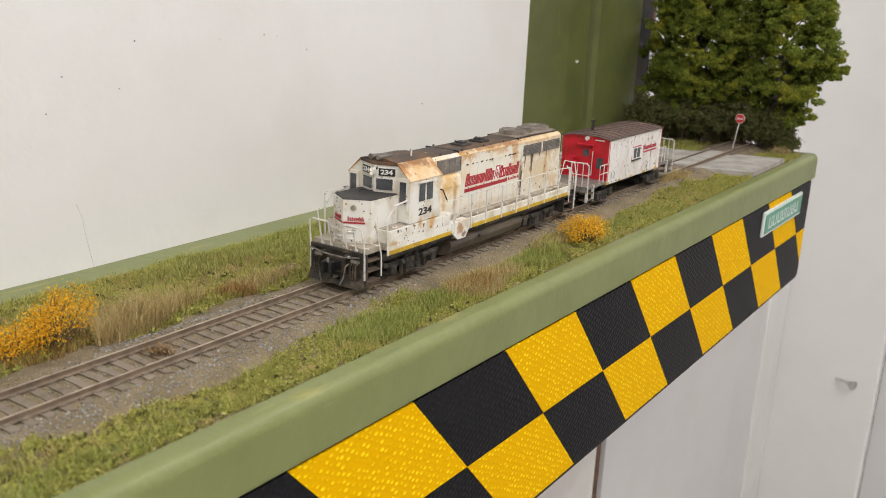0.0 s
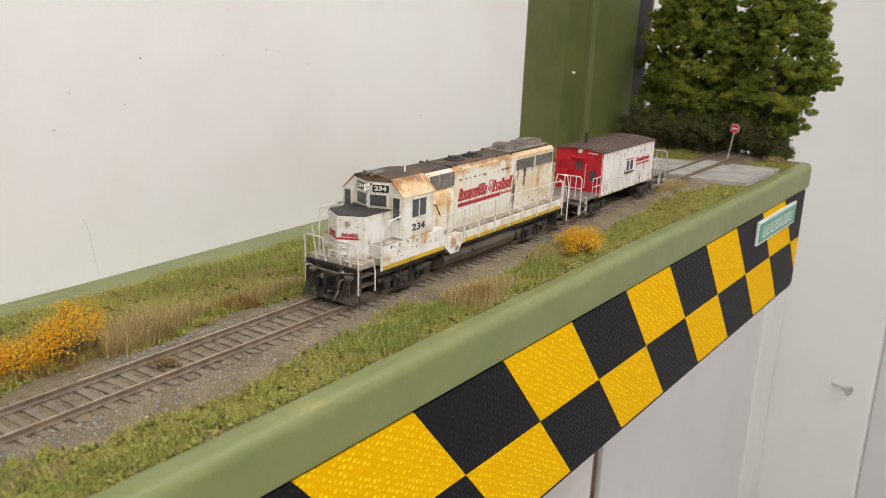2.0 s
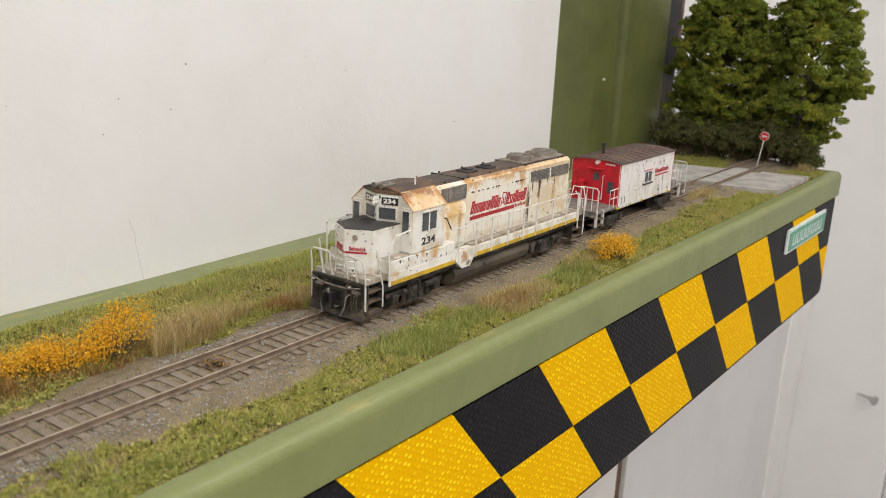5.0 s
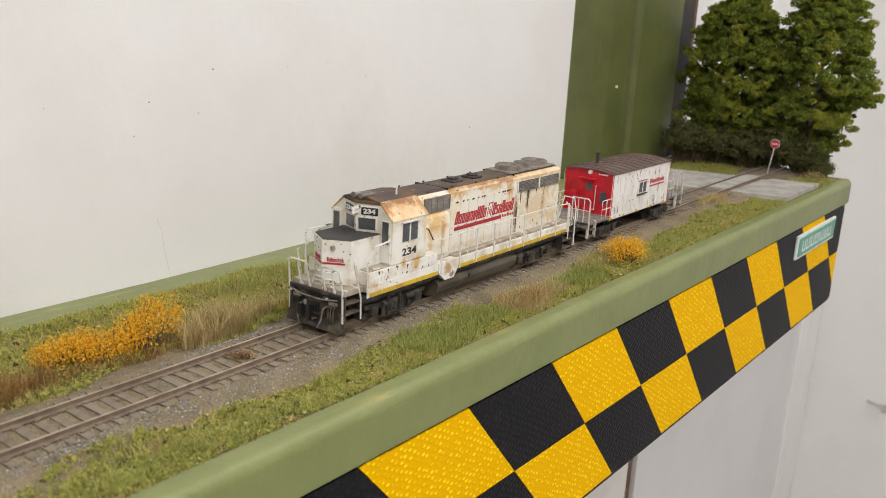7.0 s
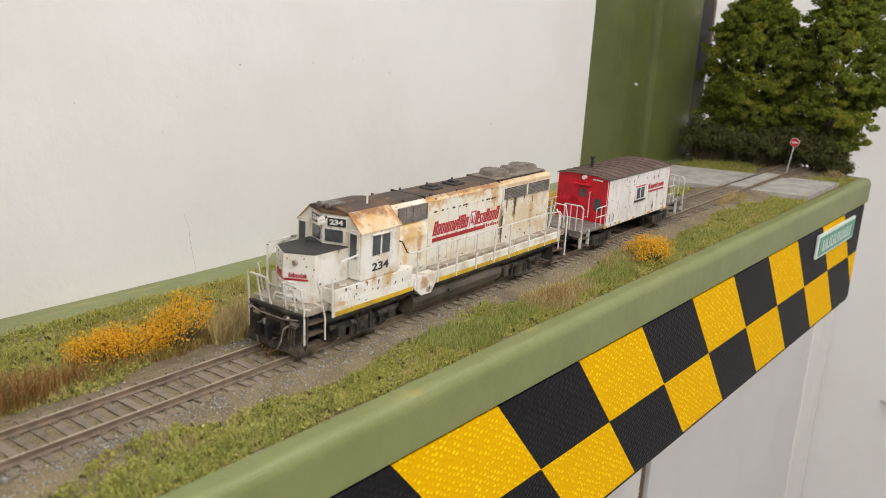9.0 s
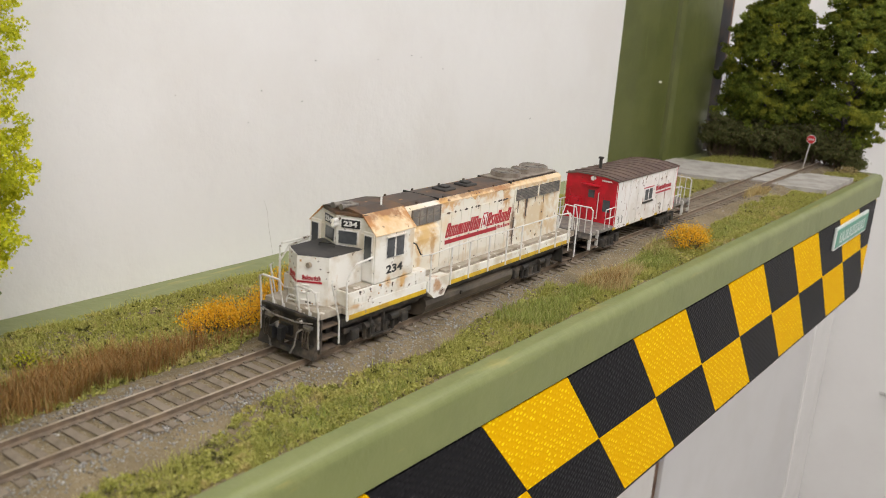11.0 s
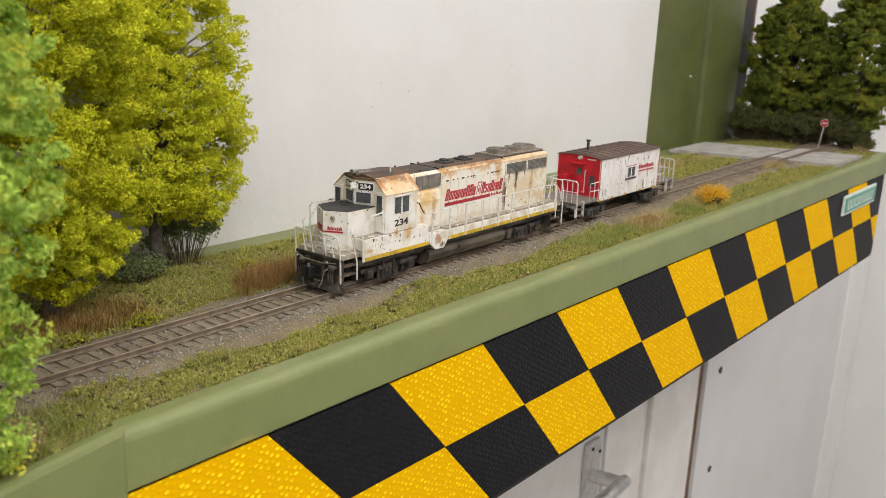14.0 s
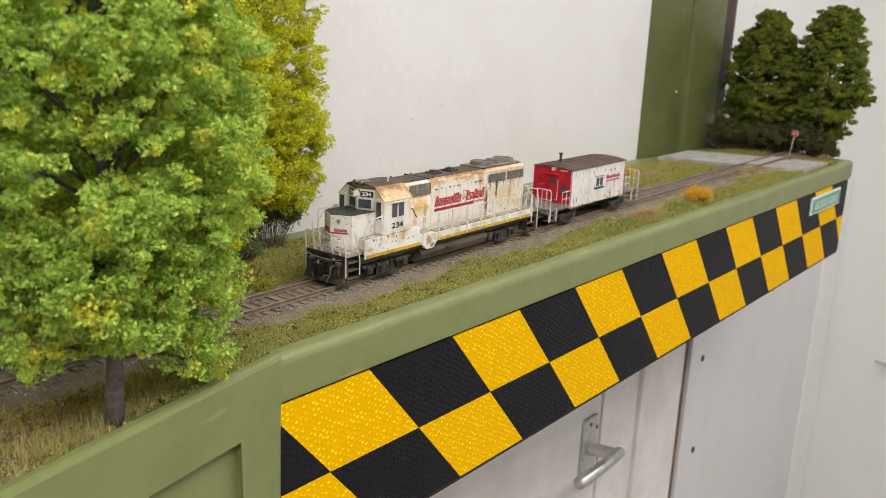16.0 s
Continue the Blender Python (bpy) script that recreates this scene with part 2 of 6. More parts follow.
CREAM = material("weathered_white_paint", (0.77, 0.752, 0.705), 0.45, tint=(0.57, 0.50, 0.39), scale=85, low=0.43, high=0.70, streak=(0.50, 0.27, 0.09), streak_cut=(0.66, 0.76), streak_scale=(420, 420, 60), spots=(0.09, 0.045, 0.022), spot_scale=420, spot_cut=0.692, bump=0.00004, bump_scale=900, stains=[
    (-0.0605, 0.0245, 0.0030, 0.0040, (0.56, 0.30, 0.06), 0.8), (-0.0515, 0.0235, 0.0034, 0.0052, (0.60, 0.33, 0.08), 0.85), (-0.0455, 0.0390, 0.0030, 0.0085, (0.64, 0.47, 0.26), 0.7), (-0.0270, 0.0165, 0.0040, 0.0040, (0.42, 0.19, 0.05), 0.8),
    (-0.0240, 0.0125, 0.0030, 0.0020, (0.16, 0.07, 0.03), 0.8), (-0.0800, 0.0192, 0.0050, 0.0012, (0.50, 0.28, 0.10), 0.7), (-0.0690, 0.0420, 0.0030, 0.0060, (0.66, 0.56, 0.42), 0.5), (0.0300, 0.0185, 0.0140, 0.0012, (0.55, 0.44, 0.30), 0.6), (0.0750, 0.0185, 0.0200, 0.0014, (0.55, 0.44, 0.30), 0.6)])
CREAM_HOOD = material("rust_stained_cream_paint", (0.75, 0.715, 0.63), 0.48, tint=(0.73, 0.60, 0.41), scale=48, low=0.50, high=0.72, streak=(0.58, 0.38, 0.17), streak_cut=(0.58, 0.78), streak_scale=(260, 260, 26), spots=(0.10, 0.05, 0.022), spot_scale=420, spot_cut=0.690, bump=0.00004, bump_scale=900, stains=[
    (0.0640, 0.0330, 0.0270, 0.0160, (0.63, 0.49, 0.29), 0.75), (0.0800, 0.0460, 0.0120, 0.0090, (0.60, 0.40, 0.19), 0.7), (-0.0120, 0.0500, 0.0110, 0.0045, (0.60, 0.31, 0.08), 0.85), (0.0180, 0.0498, 0.0130, 0.0045, (0.56, 0.30, 0.09), 0.8), (0.0350, 0.0475, 0.0052, 0.0090, (0.52, 0.26, 0.06), 0.8),
    (0.0590, 0.0495, 0.0200, 0.0026, (0.56, 0.36, 0.15), 0.75), (0.0420, 0.0310, 0.0026, 0.0130, (0.17, 0.09, 0.045), 0.9), (0.0540, 0.0370, 0.0022, 0.0085, (0.22, 0.11, 0.05), 0.9), (0.0700, 0.0330, 0.0026, 0.0100, (0.50, 0.30, 0.12), 0.7), (0.0810, 0.0250, 0.0080, 0.0060, (0.62, 0.46, 0.26), 0.7), (0.0050, 0.0225, 0.0350, 0.0024, (0.62, 0.52, 0.38), 0.55)])
ROOF_BROWN = material("sooty_brown_roof", (0.062, 0.047, 0.040), 0.65, tint=(0.19, 0.098, 0.044), scale=45, low=0.46, high=0.74, spots=(0.32, 0.17, 0.07), spot_scale=190, spot_cut=0.70)
RUST = material("orange_rust_roof", (0.72, 0.56, 0.36), 0.5, tint=(0.58, 0.33, 0.11), scale=55, low=0.42, high=0.62, spots=(0.10, 0.04, 0.018), spot_scale=330, spot_cut=0.69, stains=[
    (-0.0450, 0.0495, 0.0055, 0.0055, (0.44, 0.18, 0.035), 0.9), (-0.0690, 0.0500, 0.0042, 0.0045, (0.46, 0.19, 0.04), 0.9), (-0.0570, 0.0525, 0.0200, 0.0030, (0.26, 0.11, 0.035), 0.9), (0.0100, 0.0512, 0.0400, 0.0010, (0.30, 0.14, 0.05), 0.8), (0.0300, 0.0500, 0.0080, 0.0020, (0.34, 0.14, 0.04), 0.8)])
RUST_DRIP = material("orange_rust_drip", (0.46, 0.23, 0.05), 0.7, tint=(0.30, 0.13, 0.035), scale=300)
RUSTED_CREAM = material("heavily_rusted_cream_paint", (0.80, 0.74, 0.62), 0.5, tint=(0.70, 0.54, 0.32), scale=60, low=0.48, high=0.68, spots=(0.11, 0.05, 0.022), spot_scale=420, spot_cut=0.69, stains=[
    (-0.0300, 0.0390, 0.0085, 0.0090, (0.64, 0.41, 0.15), 0.85), (-0.0265, 0.0330, 0.0028, 0.0120, (0.48, 0.25, 0.07), 0.7), (-0.0360, 0.0340, 0.0030, 0.0110, (0.60, 0.37, 0.13), 0.7)])
YELLOW = material("yellow_stripe_paint", (0.64, 0.42, 0.015), 0.5, tint=(0.48, 0.30, 0.03), scale=160, spots=(0.30, 0.24, 0.14), spot_scale=420, spot_cut=0.66)
RED = material("red_lettering", (0.42, 0.015, 0.03), 0.5, tint=(0.34, 0.02, 0.03), scale=300)
RED_END = material("red_paint", (0.60, 0.010, 0.026), 0.42, tint=(0.42, 0.010, 0.018), scale=120, spots=(0.14, 0.02, 0.02), spot_scale=420, spot_cut=0.69)
CABOOSE_WHITE = material("chipped_white_paint", (0.76, 0.735, 0.72), 0.45, tint=(0.66, 0.62, 0.58), scale=90, streak=(0.34, 0.17, 0.11), streak_cut=(0.60, 0.70), streak_scale=(380, 380, 75), spots=(0.13, 0.06, 0.04), spot_scale=330, spot_cut=0.66)
CABOOSE_ROOF = material("brown_caboose_roof", (0.105, 0.070, 0.060), 0.75, tint=(0.155, 0.105, 0.085), scale=70, low=0.4, high=0.7)
BLACK_PAINT = material("matt_black_deck", (0.030, 0.029, 0.030), 0.7, tint=(0.05, 0.046, 0.043), scale=90)
UNDER = material("dusty_black_underframe", (0.026, 0.023, 0.020), 0.65, tint=(0.105, 0.083, 0.062), scale=140, low=0.47, high=0.70, bump=0.0001, bump_scale=800)
TANK = material("grimy_tank", (0.045, 0.038, 0.030), 0.28, tint=(0.10, 0.08, 0.06), scale=60)
DECK = material("tan_walkway", (0.40, 0.355, 0.29), 0.75, tint=(0.27, 0.22, 0.16), scale=120, spots=(0.66, 0.62, 0.55), spot_scale=260, spot_cut=0.62)
TREAD = material("brown_step_tread", (0.125, 0.088, 0.060), 0.8, tint=(0.07, 0.052, 0.04), scale=200)
# opaque panes: the dim interior behind them is put into this dark grey
WINDOW = material("opaque_model_glass", (0.060, 0.064, 0.070), 0.12, tint=(0.10, 0.105, 0.11), scale=90)
SILVER = material("silver_handrail", (0.68, 0.665, 0.635), 0.4, tint=(0.52, 0.47, 0.40), scale=300, low=0.5, high=0.7, spots=(0.10, 0.07, 0.05), spot_scale=330, spot_cut=0.66)
GREY_RAIL = material("pale_grey_railing", (0.66, 0.645, 0.625), 0.45, tint=(0.50, 0.49, 0.46), scale=300)
GRILLE = material("dusty_grey_grille", (0.15, 0.14, 0.13), 0.6, tint=(0.26, 0.23, 0.195), scale=300)
FAN = material("dusty_fan_housing", (0.24, 0.205, 0.17), 0.6, tint=(0.14, 0.11, 0.085), scale=160)
BLACK_PLATE = material("black_plate", (0.012, 0.012, 0.013), 0.4, tint=(0.02, 0.02, 0.02), scale=200)
WHITE_PRINT = material("white_numeral", (0.80, 0.79, 0.76), 0.5, tint=(0.7, 0.69, 0.66), scale=400)
BLACK_PRINT = material("black_numeral", (0.018, 0.018, 0.02), 0.5, tint=(0.03, 0.03, 0.03), scale=400)
LENS = material("headlight_glass", (0.85, 0.80, 0.70), 0.1, emit=0.25)
RED_LENS = material("red_lens", (0.22, 0.03, 0.025), 0.25, tint=(0.14, 0.02, 0.02), scale=400)
STOP_RED = material("stop_sign_red", (0.55, 0.03, 0.04), 0.4, tint=(0.46, 0.03, 0.035), scale=300)

# ---- building helpers ----


def mesh_of(name, bm, mat):
    bmesh.ops.recalc_face_normals(bm, faces=bm.faces)
    me = bpy.data.meshes.new(name)
    bm.to_mesh(me)
    bm.free()
    me.materials.append(mat)
    return me


def part(name, bm, mat, parent=None, label="", smooth=False):
    me = mesh_of(name, bm, mat)
    if smooth:
        for p in me.polygons:
            p.use_smooth = True
    ob = new(name, me)
    if parent is not None:
        ob.parent = parent
    return tagged(ob, label)


def empty(name, m, label, category, group="", kind=""):
    ob = new(name)
    ob.empty_display_size = 0.02
    ob.matrix_basis = m
    return tagged(ob, label, category, group, kind)


def box(bm, x0, y0, z0, x1, y1, z1, bevel=0.0, segs=2):
    """A box between two corners, its edges rounded by bevel."""
    made = bmesh.ops.create_cube(bm, size=1)["verts"]
    for v in made:
        v.co = Vector(((x0 + x1) / 2 + v.co.x * (x1 - x0), (y0 + y1) / 2 + v.co.y * (y1 - y0), (z0 + z1) / 2 + v.co.z * (z1 - z0)))
    if bevel:
        edges = list({e for v in made for e in v.link_edges})
        bmesh.ops.bevel(bm, geom=edges, offset=bevel, segments=segs, affect="EDGES", profile=0.5)
    return bm


def boxed(*spans, bevel=0.0):
    bm = bmesh.new()
    for s in spans:
        box(bm, *s, bevel=bevel)
    return bm


def prism(bm, pts, axis, a, b):
    """A closed outline in the two other axes, drawn out along axis from a to b."""
    n = len(pts)

    def put(p, v):
        return {"x": (v, p[0], p[1]), "y": (p[0], v, p[1]), "z": (p[0], p[1], v)}[axis]
    lo, hi = [bm.verts.new(put(p, a)) for p in pts], [bm.verts.new(put(p, b)) for p in pts]
    bm.faces.new(lo)
    bm.faces.new(hi[::-1])
    for i in range(n):
        bm.faces.new((lo[i], lo[(i + 1) % n], hi[(i + 1) % n], hi[i]))
    return bm


def tube(bm, pts, r, sides=6, r_end=None):
    """A bent rod through pts."""
    pts = [Vector(p) for p in pts]
    rings = []
    for i, p in enumerate(pts):
        along = (pts[min(i + 1, len(pts) - 1)] - pts[max(i - 1, 0)]).normalized()
        side = along.cross((0, 0, 1)) if abs(along.z) < 0.9 else along.cross((1, 0, 0))
        side.normalize()
        up = side.cross(along)
        rr = r if r_end is None else r + (r_end - r) * i / (len(pts) - 1)
        rings.append([bm.verts.new(p + rr * (math.cos(2 * math.pi * k / sides) * side + math.sin(2 * math.pi * k / sides) * up)) for k in range(sides)])
    for a, b in zip(rings, rings[1:]):
        for k in range(sides):
            bm.faces.new((a[k], a[(k + 1) % sides], b[(k + 1) % sides], b[k]))
    bm.faces.new(rings[0])
    bm.faces.new(rings[-1][::-1])
    return bm


def drum(bm, x, y, z, r, h, axis="z", sides=20, r_top=None):
    """A round body whose axis starts at (x, y, z) and is h long."""
    d = {"x": Vector((1, 0, 0)), "y": Vector((0, 1, 0)), "z": Vector((0, 0, 1))}[axis]
    return tube(bm, [Vector((x, y, z)), Vector((x, y, z)) + d * h], r, sides, r_top)


def numerals(text, size, mat, parent, m, name="number", wide=1.0):
    """Flat numerals with Blender's own font, turned into a mesh under parent."""
    cu = bpy.data.curves.new(name, "FONT")
    cu.body, cu.size, cu.align_x, cu.align_y, cu.extrude, cu.offset = text, size, "CENTER", "CENTER", 0.00006, 0.00012
    tmp = new(name, cu)
    me = bpy.data.meshes.new_from_object(tmp.evaluated_get(bpy.context.evaluated_depsgraph_get()))
    bpy.data.objects.remove(tmp)
    for v in me.vertices:
        v.co.x *= wide
    me.materials.clear()
    me.materials.append(mat)
    ob = new(name, me)
    ob.parent, ob.matrix_basis = parent, m
    return ob


def raw(name, verts, faces, mat, parent=None, smooth=False):
    me = bpy.data.meshes.new(name)
    verts = np.asarray(verts, dtype=np.float32)
    faces = np.asarray(faces, dtype=np.int32)
    k = faces.shape[1]
    me.vertices.add(len(verts))
    me.vertices.foreach_set("co", verts.ravel())
    me.loops.add(faces.size)
    me.loops.foreach_set("vertex_index", faces.ravel())
    me.polygons.add(len(faces))
    me.polygons.foreach_set("loop_start", np.arange(0, faces.size, k, dtype=np.int32))
    me.update(calc_edges=True)
    me.materials.append(mat)
    ob = new(name, me)
    if parent is not None:
        ob.parent = parent
    return ob


rng = np.random.default_rng(7)


def unit(n):
    v = rng.normal(size=(n, 3))
    return v / np.linalg.norm(v, axis=1, keepdims=True)


def leaves(points, length, width):
    """A small folded leaf, two triangles, at each point, turned at random."""
    n = len(points)
    a = unit(n)
    b = np.cross(a, unit(n))
    b /= np.linalg.norm(b, axis=1, keepdims=True) + 1e-9
    c = np.cross(a, b)
    s = rng.uniform(0.6, 1.35, (n, 1))
    mid = points + c * s * width * 0.35
    v = np.stack([points - a * s * length / 2, mid + b * s * width / 2, points + a * s * length / 2, mid - b * s * width / 2], 1).reshape(-1, 3)
    i = np.arange(n)[:, None] * 4
    return v, np.concatenate([i + [0, 1, 2], i + [0, 2, 3]])


def blades(xy, z, height, width, lean):
    """A bent grass blade at each place."""
    n = len(xy)
    h = height * rng.uniform(0.5, 1.25, n)
    th = rng.uniform(0, 2 * np.pi, n)
    d = np.stack([np.cos(th), np.sin(th)], 1)
    q = np.stack([-d[:, 1], d[:, 0]], 1) * (width * rng.uniform(0.6, 1.3, n))[:, None]
    bend = (lean * rng.uniform(0.1, 1.0, n) * h)[:, None] * d
    base = np.column_stack([xy, z - 0.0006])

    def at(off, dz):
        return base + np.column_stack([off, dz])
    v = np.stack([at(-q, 0 * h), at(q, 0 * h), at(bend * 0.35 - q * 0.7, h * 0.6), at(bend * 0.35 + q * 0.7, h * 0.6), at(bend, h)], 1).reshape(-1, 3)
    i = np.arange(n)[:, None] * 5
    return v, np.concatenate([i + [0, 1, 3], i + [0, 3, 2], i + [2, 3, 4]])

# ---- the room ----
def structure(name, bm, mat, label=""):
    return tagged(part(name, bm, mat, None, label), kind="structure")


structure("floor", boxed((-2.8, -2.4, FLOOR_Z - 0.05, 1.2, 0.30, FLOOR_Z)), FLOOR, "plain grey floor of the room")
structure("ceiling", boxed((-2.8, -2.4, CEILING_Z, 1.2, 0.30, CEILING_Z + 0.05)), CEIL, "plain white ceiling over the room")
structure("wall_south", boxed((-2.8, -2.45, FLOOR_Z, 1.2, -2.4, CEILING_Z)), WALL, "plain white painted wall")
structure("wall_west", boxed((-2.85, -2.4, FLOOR_Z, -2.8, 0.30, CEILING_Z)), WALL, "plain white painted wall")
structure("wall_east", boxed((0.958, -0.004, FLOOR_Z, 1.0, 0.30, CEILING_Z), bevel=0.004), WALL_GLOSS, "glossy white painted wall beside the shelf end")
structure("wall_east_far", boxed((1.0, -2.4, FLOOR_Z, 1.04, -0.0045, CEILING_Z)), PANEL, "grey white wall set back beside the corner")


def wall_y(x):
    """Face of the board wall, not quite parallel to the shelf."""
    return 0.1805 + 0.028 * max(0.0, x + 0.45)


def back_board():
    bm = bmesh.new()
    prism(bm, [(-2.8, wall_y(-2.8)), (-0.45, wall_y(-0.45)), (-0.012, wall_y(-0.012)), (-0.012, 0.212), (-2.8, 0.212)], "z", -0.0085, CEILING_Z)
    return bm


board_wall = structure("wall_north_board", back_board(), WALL, "scuffed white painted board behind the tracks")
for wx, wz, wr in [(-0.408, 0.098, 0.0008), (-0.448, 0.083, 0.0006), (-0.321, 0.1, 0.0006), (-0.286, 0.091, 0.0006), (-0.311, 0.099, 0.0005), (-0.164, 0.05, 0.0008), (-0.354, 0.098, 0.0005), (-0.418, 0.076, 0.0006), (-0.457, 0.067, 0.0006)]:
    part("speck", drum(bmesh.new(), wx, wall_y(wx) - 0.0002, wz, wr * 0.5, 0.0004, "y", 7), DARK, board_wall)
part("hairline_crack", tube(bmesh.new(), [(x, wall_y(x), z) for x, z in [(-0.4454, 0.024), (-0.4425, 0.0166), (-0.4418, 0.0095), (-0.44, 0.0007), (-0.438, -0.0089)]], 0.00009, 4), UNDER_PAINT, board_wall)
structure("wall_north_upper", boxed((0.255, 0.205, -0.14, 0.958, 0.22, CEILING_Z)), WALL, "white wall behind the far trees")
structure("wall_north_back", boxed((-2.8, 0.226, FLOOR_Z, 0.958, 0.24, CEILING_Z)), WALL, "white wall behind the boards")
structure("wall_north_left", boxed((-2.8, 0.172, FLOOR_Z, -0.70, 0.20, -0.135)), WALL, "white wall under the shelf")

post = empty("door_post", Matrix(), "olive green painted wooden door post with a moulded edge", "post", kind="structure")
bm = bmesh.new()
prism(bm, [(-0.0118, 0.1930), (0.020, 0.1870), (0.045, 0.1838), (0.0835, 0.1835), (0.0855, 0.1900), (0.0885, 0.1900), (0.0915, 0.1825), (0.098, 0.1800), (0.192, 0.1800), (0.2, 0.184), (0.2, 0.212), (-0.0118, 0.212)], "z", -0.0085, CEILING_Z)
part("moulding", bm, OLIVE_POST, post)
part("nail_head", drum(bmesh.new(), 0.062, 0.1815, 0.0724, 0.0011, 0.002, "y", 10), WHITE_PRINT, post)
# solid block; the recess's shade is put into its near-black wood colour
structure("wood_jamb", boxed((0.2005, 0.186, -0.0085, 0.238, 0.2245, CEILING_Z), bevel=0.001), SHADED_JAMB, "jamb block beside the green post, recess shade in its colour")
structure("wood_lath", boxed((0.2385, 0.190, 0.085, 0.2545, 0.2245, CEILING_Z), bevel=0.001), BROWN_WOOD, "bare brown wooden lath")

# the wall with its door under the shelf
door = empty("door_1", pose(-0.40, 0.172, FLOOR_Z), "old white painted door with an aluminium lever handle", "door", kind="structure")
part("door_leaf", boxed((-0.30, 0, 0, 0.318, 0.03, 1.115), bevel=0.0015), DOOR_PAINT, door)
plate = part("handle_plate", boxed((0.271, -0.006, 0.848, 0.303, 0, 0.940), bevel=0.0028), CHROME, door, "brushed aluminium plate")
bm = tube(bmesh.new(), [(0.286, -0.004, 0.899), (0.286, -0.043, 0.903)], 0.0080, 16)
part("lever_neck", bm, CHROME, plate)
bm = tube(bmesh.new(), [(0.2935, -0.042, 0.904), (0.25, -0.0435, 0.9035), (0.196, -0.042, 0.902)], 0.0070, 12)
part("lever", bm, CHROME, plate, smooth=True)
for zz in (0.938, 0.930):
    part("screw", drum(bmesh.new(), 0.282 + (0.938 - zz) * 2.0, -0.0068, zz - 0.006, 0.0022, 0.001, "y", 10), DARK, plate)
part("key_bolt", drum(bmesh.new(), 0.285, -0.012, 0.858, 0.0055, 0.012, "y", 14), CHROME, plate)
structure("door_frame_inner", boxed((-0.0795, 0.170, FLOOR_Z, 0.005, 0.20, -0.135), bevel=0.0015), DOOR_PAINT, "white door frame strip")
structure("door_frame_groove", boxed((0.0065, 0.175, FLOOR_Z, 0.028, 0.20, -0.135), bevel=0.001), DOOR_PAINT, "white moulded groove")
structure("door_frame_outer", boxed((0.0295, 0.169, FLOOR_Z, 0.163, 0.20, -0.135), bevel=0.0015), DOOR_PAINT, "white door frame board")
structure("wood_strip", boxed((0.164, 0.1735, FLOOR_Z, 0.184, 0.20, -0.135)), BROWN_WOOD, "bare brown wooden strip in the gap")
panel = empty("wall_panel", pose(0.185, 0.168, FLOOR_Z), "smooth grey white panel screwed to the wall", "panel", kind="structure")
part("sheet", boxed((0, 0, 0, 0.640, 0.02, 1.115), bevel=0.001), PANEL, panel)
for sx, sz in ((0.045, 0.920), (0.052, 0.766)):
    part("screw_head", drum(bmesh.new(), sx, -0.0014, sz, 0.0052, 0.0016, "y", 14, 0.0042), UNDER, panel)
structure("corner_frame", boxed((0.829, 0.166, FLOOR_Z, 0.957, 0.20, -0.135), bevel=0.003), WALL_GLOSS, "white corner trim board")

hook = empty("wall_hook", pose(0.958, 0.062, -0.510), "small steel hook with a flared end on the white wall", "hook")
part("shank", tube(bmesh.new(), [(0.002, 0.001, 0), (-0.008, -0.005, 0.002), (-0.024, -0.021, 0.006)], 0.0026, 10), CHROME, hook)
part("knob", tube(bmesh.new(), [(-0.024, -0.021, 0.006), (-0.029, -0.027, 0.007), (-0.033, -0.032, 0.007), (-0.034, -0.0335, 0.007)], 0.0035, 14, 0.0088), CHROME, hook)

light_group = "ceiling lights"
for lx, ly, lw, ld, power in LAMPS:
    fitting = empty("ceiling_light", pose(lx, ly, CEILING_Z), "white ceiling light panel with a bright diffuser", "lamp", light_group)
    part("housing", boxed((-lw / 2 - 0.02, -ld / 2 - 0.02, -0.03, lw / 2 + 0.02, ld / 2 + 0.02, 0.0), bevel=0.004), CEIL, fitting)
    part("diffuser", boxed((-lw / 2, -ld / 2, -0.034, lw / 2, ld / 2, -0.030)), LAMP_GLOW, fitting)

# ---- the shelf with the small railway ----
P = 0.070
SX0, SX1 = -0.762, 0.213


def yc(x):
    """The middle of the track."""
    return 0.0594 + 0.012 * (x + 0.355)


def front(x):
    """Where the ground ends towards the front."""
    return np.where(x > -0.7625, 0.0075, 0.0024 + 0.205 * (x + 0.7625))


def gz(x, y):
    """Height of the ground."""
    x, y = np.asarray(x, float), np.asarray(y, float)
    u = np.abs(y - yc(x))
    f = np.clip((u - 0.016) / 0.014, 0, 1)
    f = f * f * (3 - 2 * f)
    roll = 0.0007 * np.sin(x * 61 + 1) * np.sin(y * 83 + 2) + 0.0004 * np.sin(x * 173 + y * 140)
    back = np.clip((y - 0.142) / 0.024, 0, 1)
    return -0.0029 - 0.0037 * f + roll * f - 0.0036 * back * back


shelf = empty("shelf", Matrix(), "long wooden shelf board carrying the model railway", "shelf")
part("board", boxed((-1.25, 0.0015, -0.126, SX1 - 0.002, 0.1685, -0.012)), DARK, shelf)
part("back_ledge", boxed((-1.25, 0.150, -0.0118, 0.215, 0.1925, -0.0085), bevel=0.0006), OLIVE, shelf, "olive green painted ledge along the wall")
part("front_backing", boxed((SX0, 0.0, -0.128, SX1, 0.0013, -0.028)), DARK, shelf)
bm = bmesh.new()
prof = [(0.0080, -0.0288), (-0.0014, -0.0288), (-0.0022, -0.0280)]
prof += [(-0.0022 + 0.0052 * (1 - math.cos(a)), -0.0112 + 0.0056 * math.sin(a)) for a in [i * math.pi / 16 for i in range(9)]]
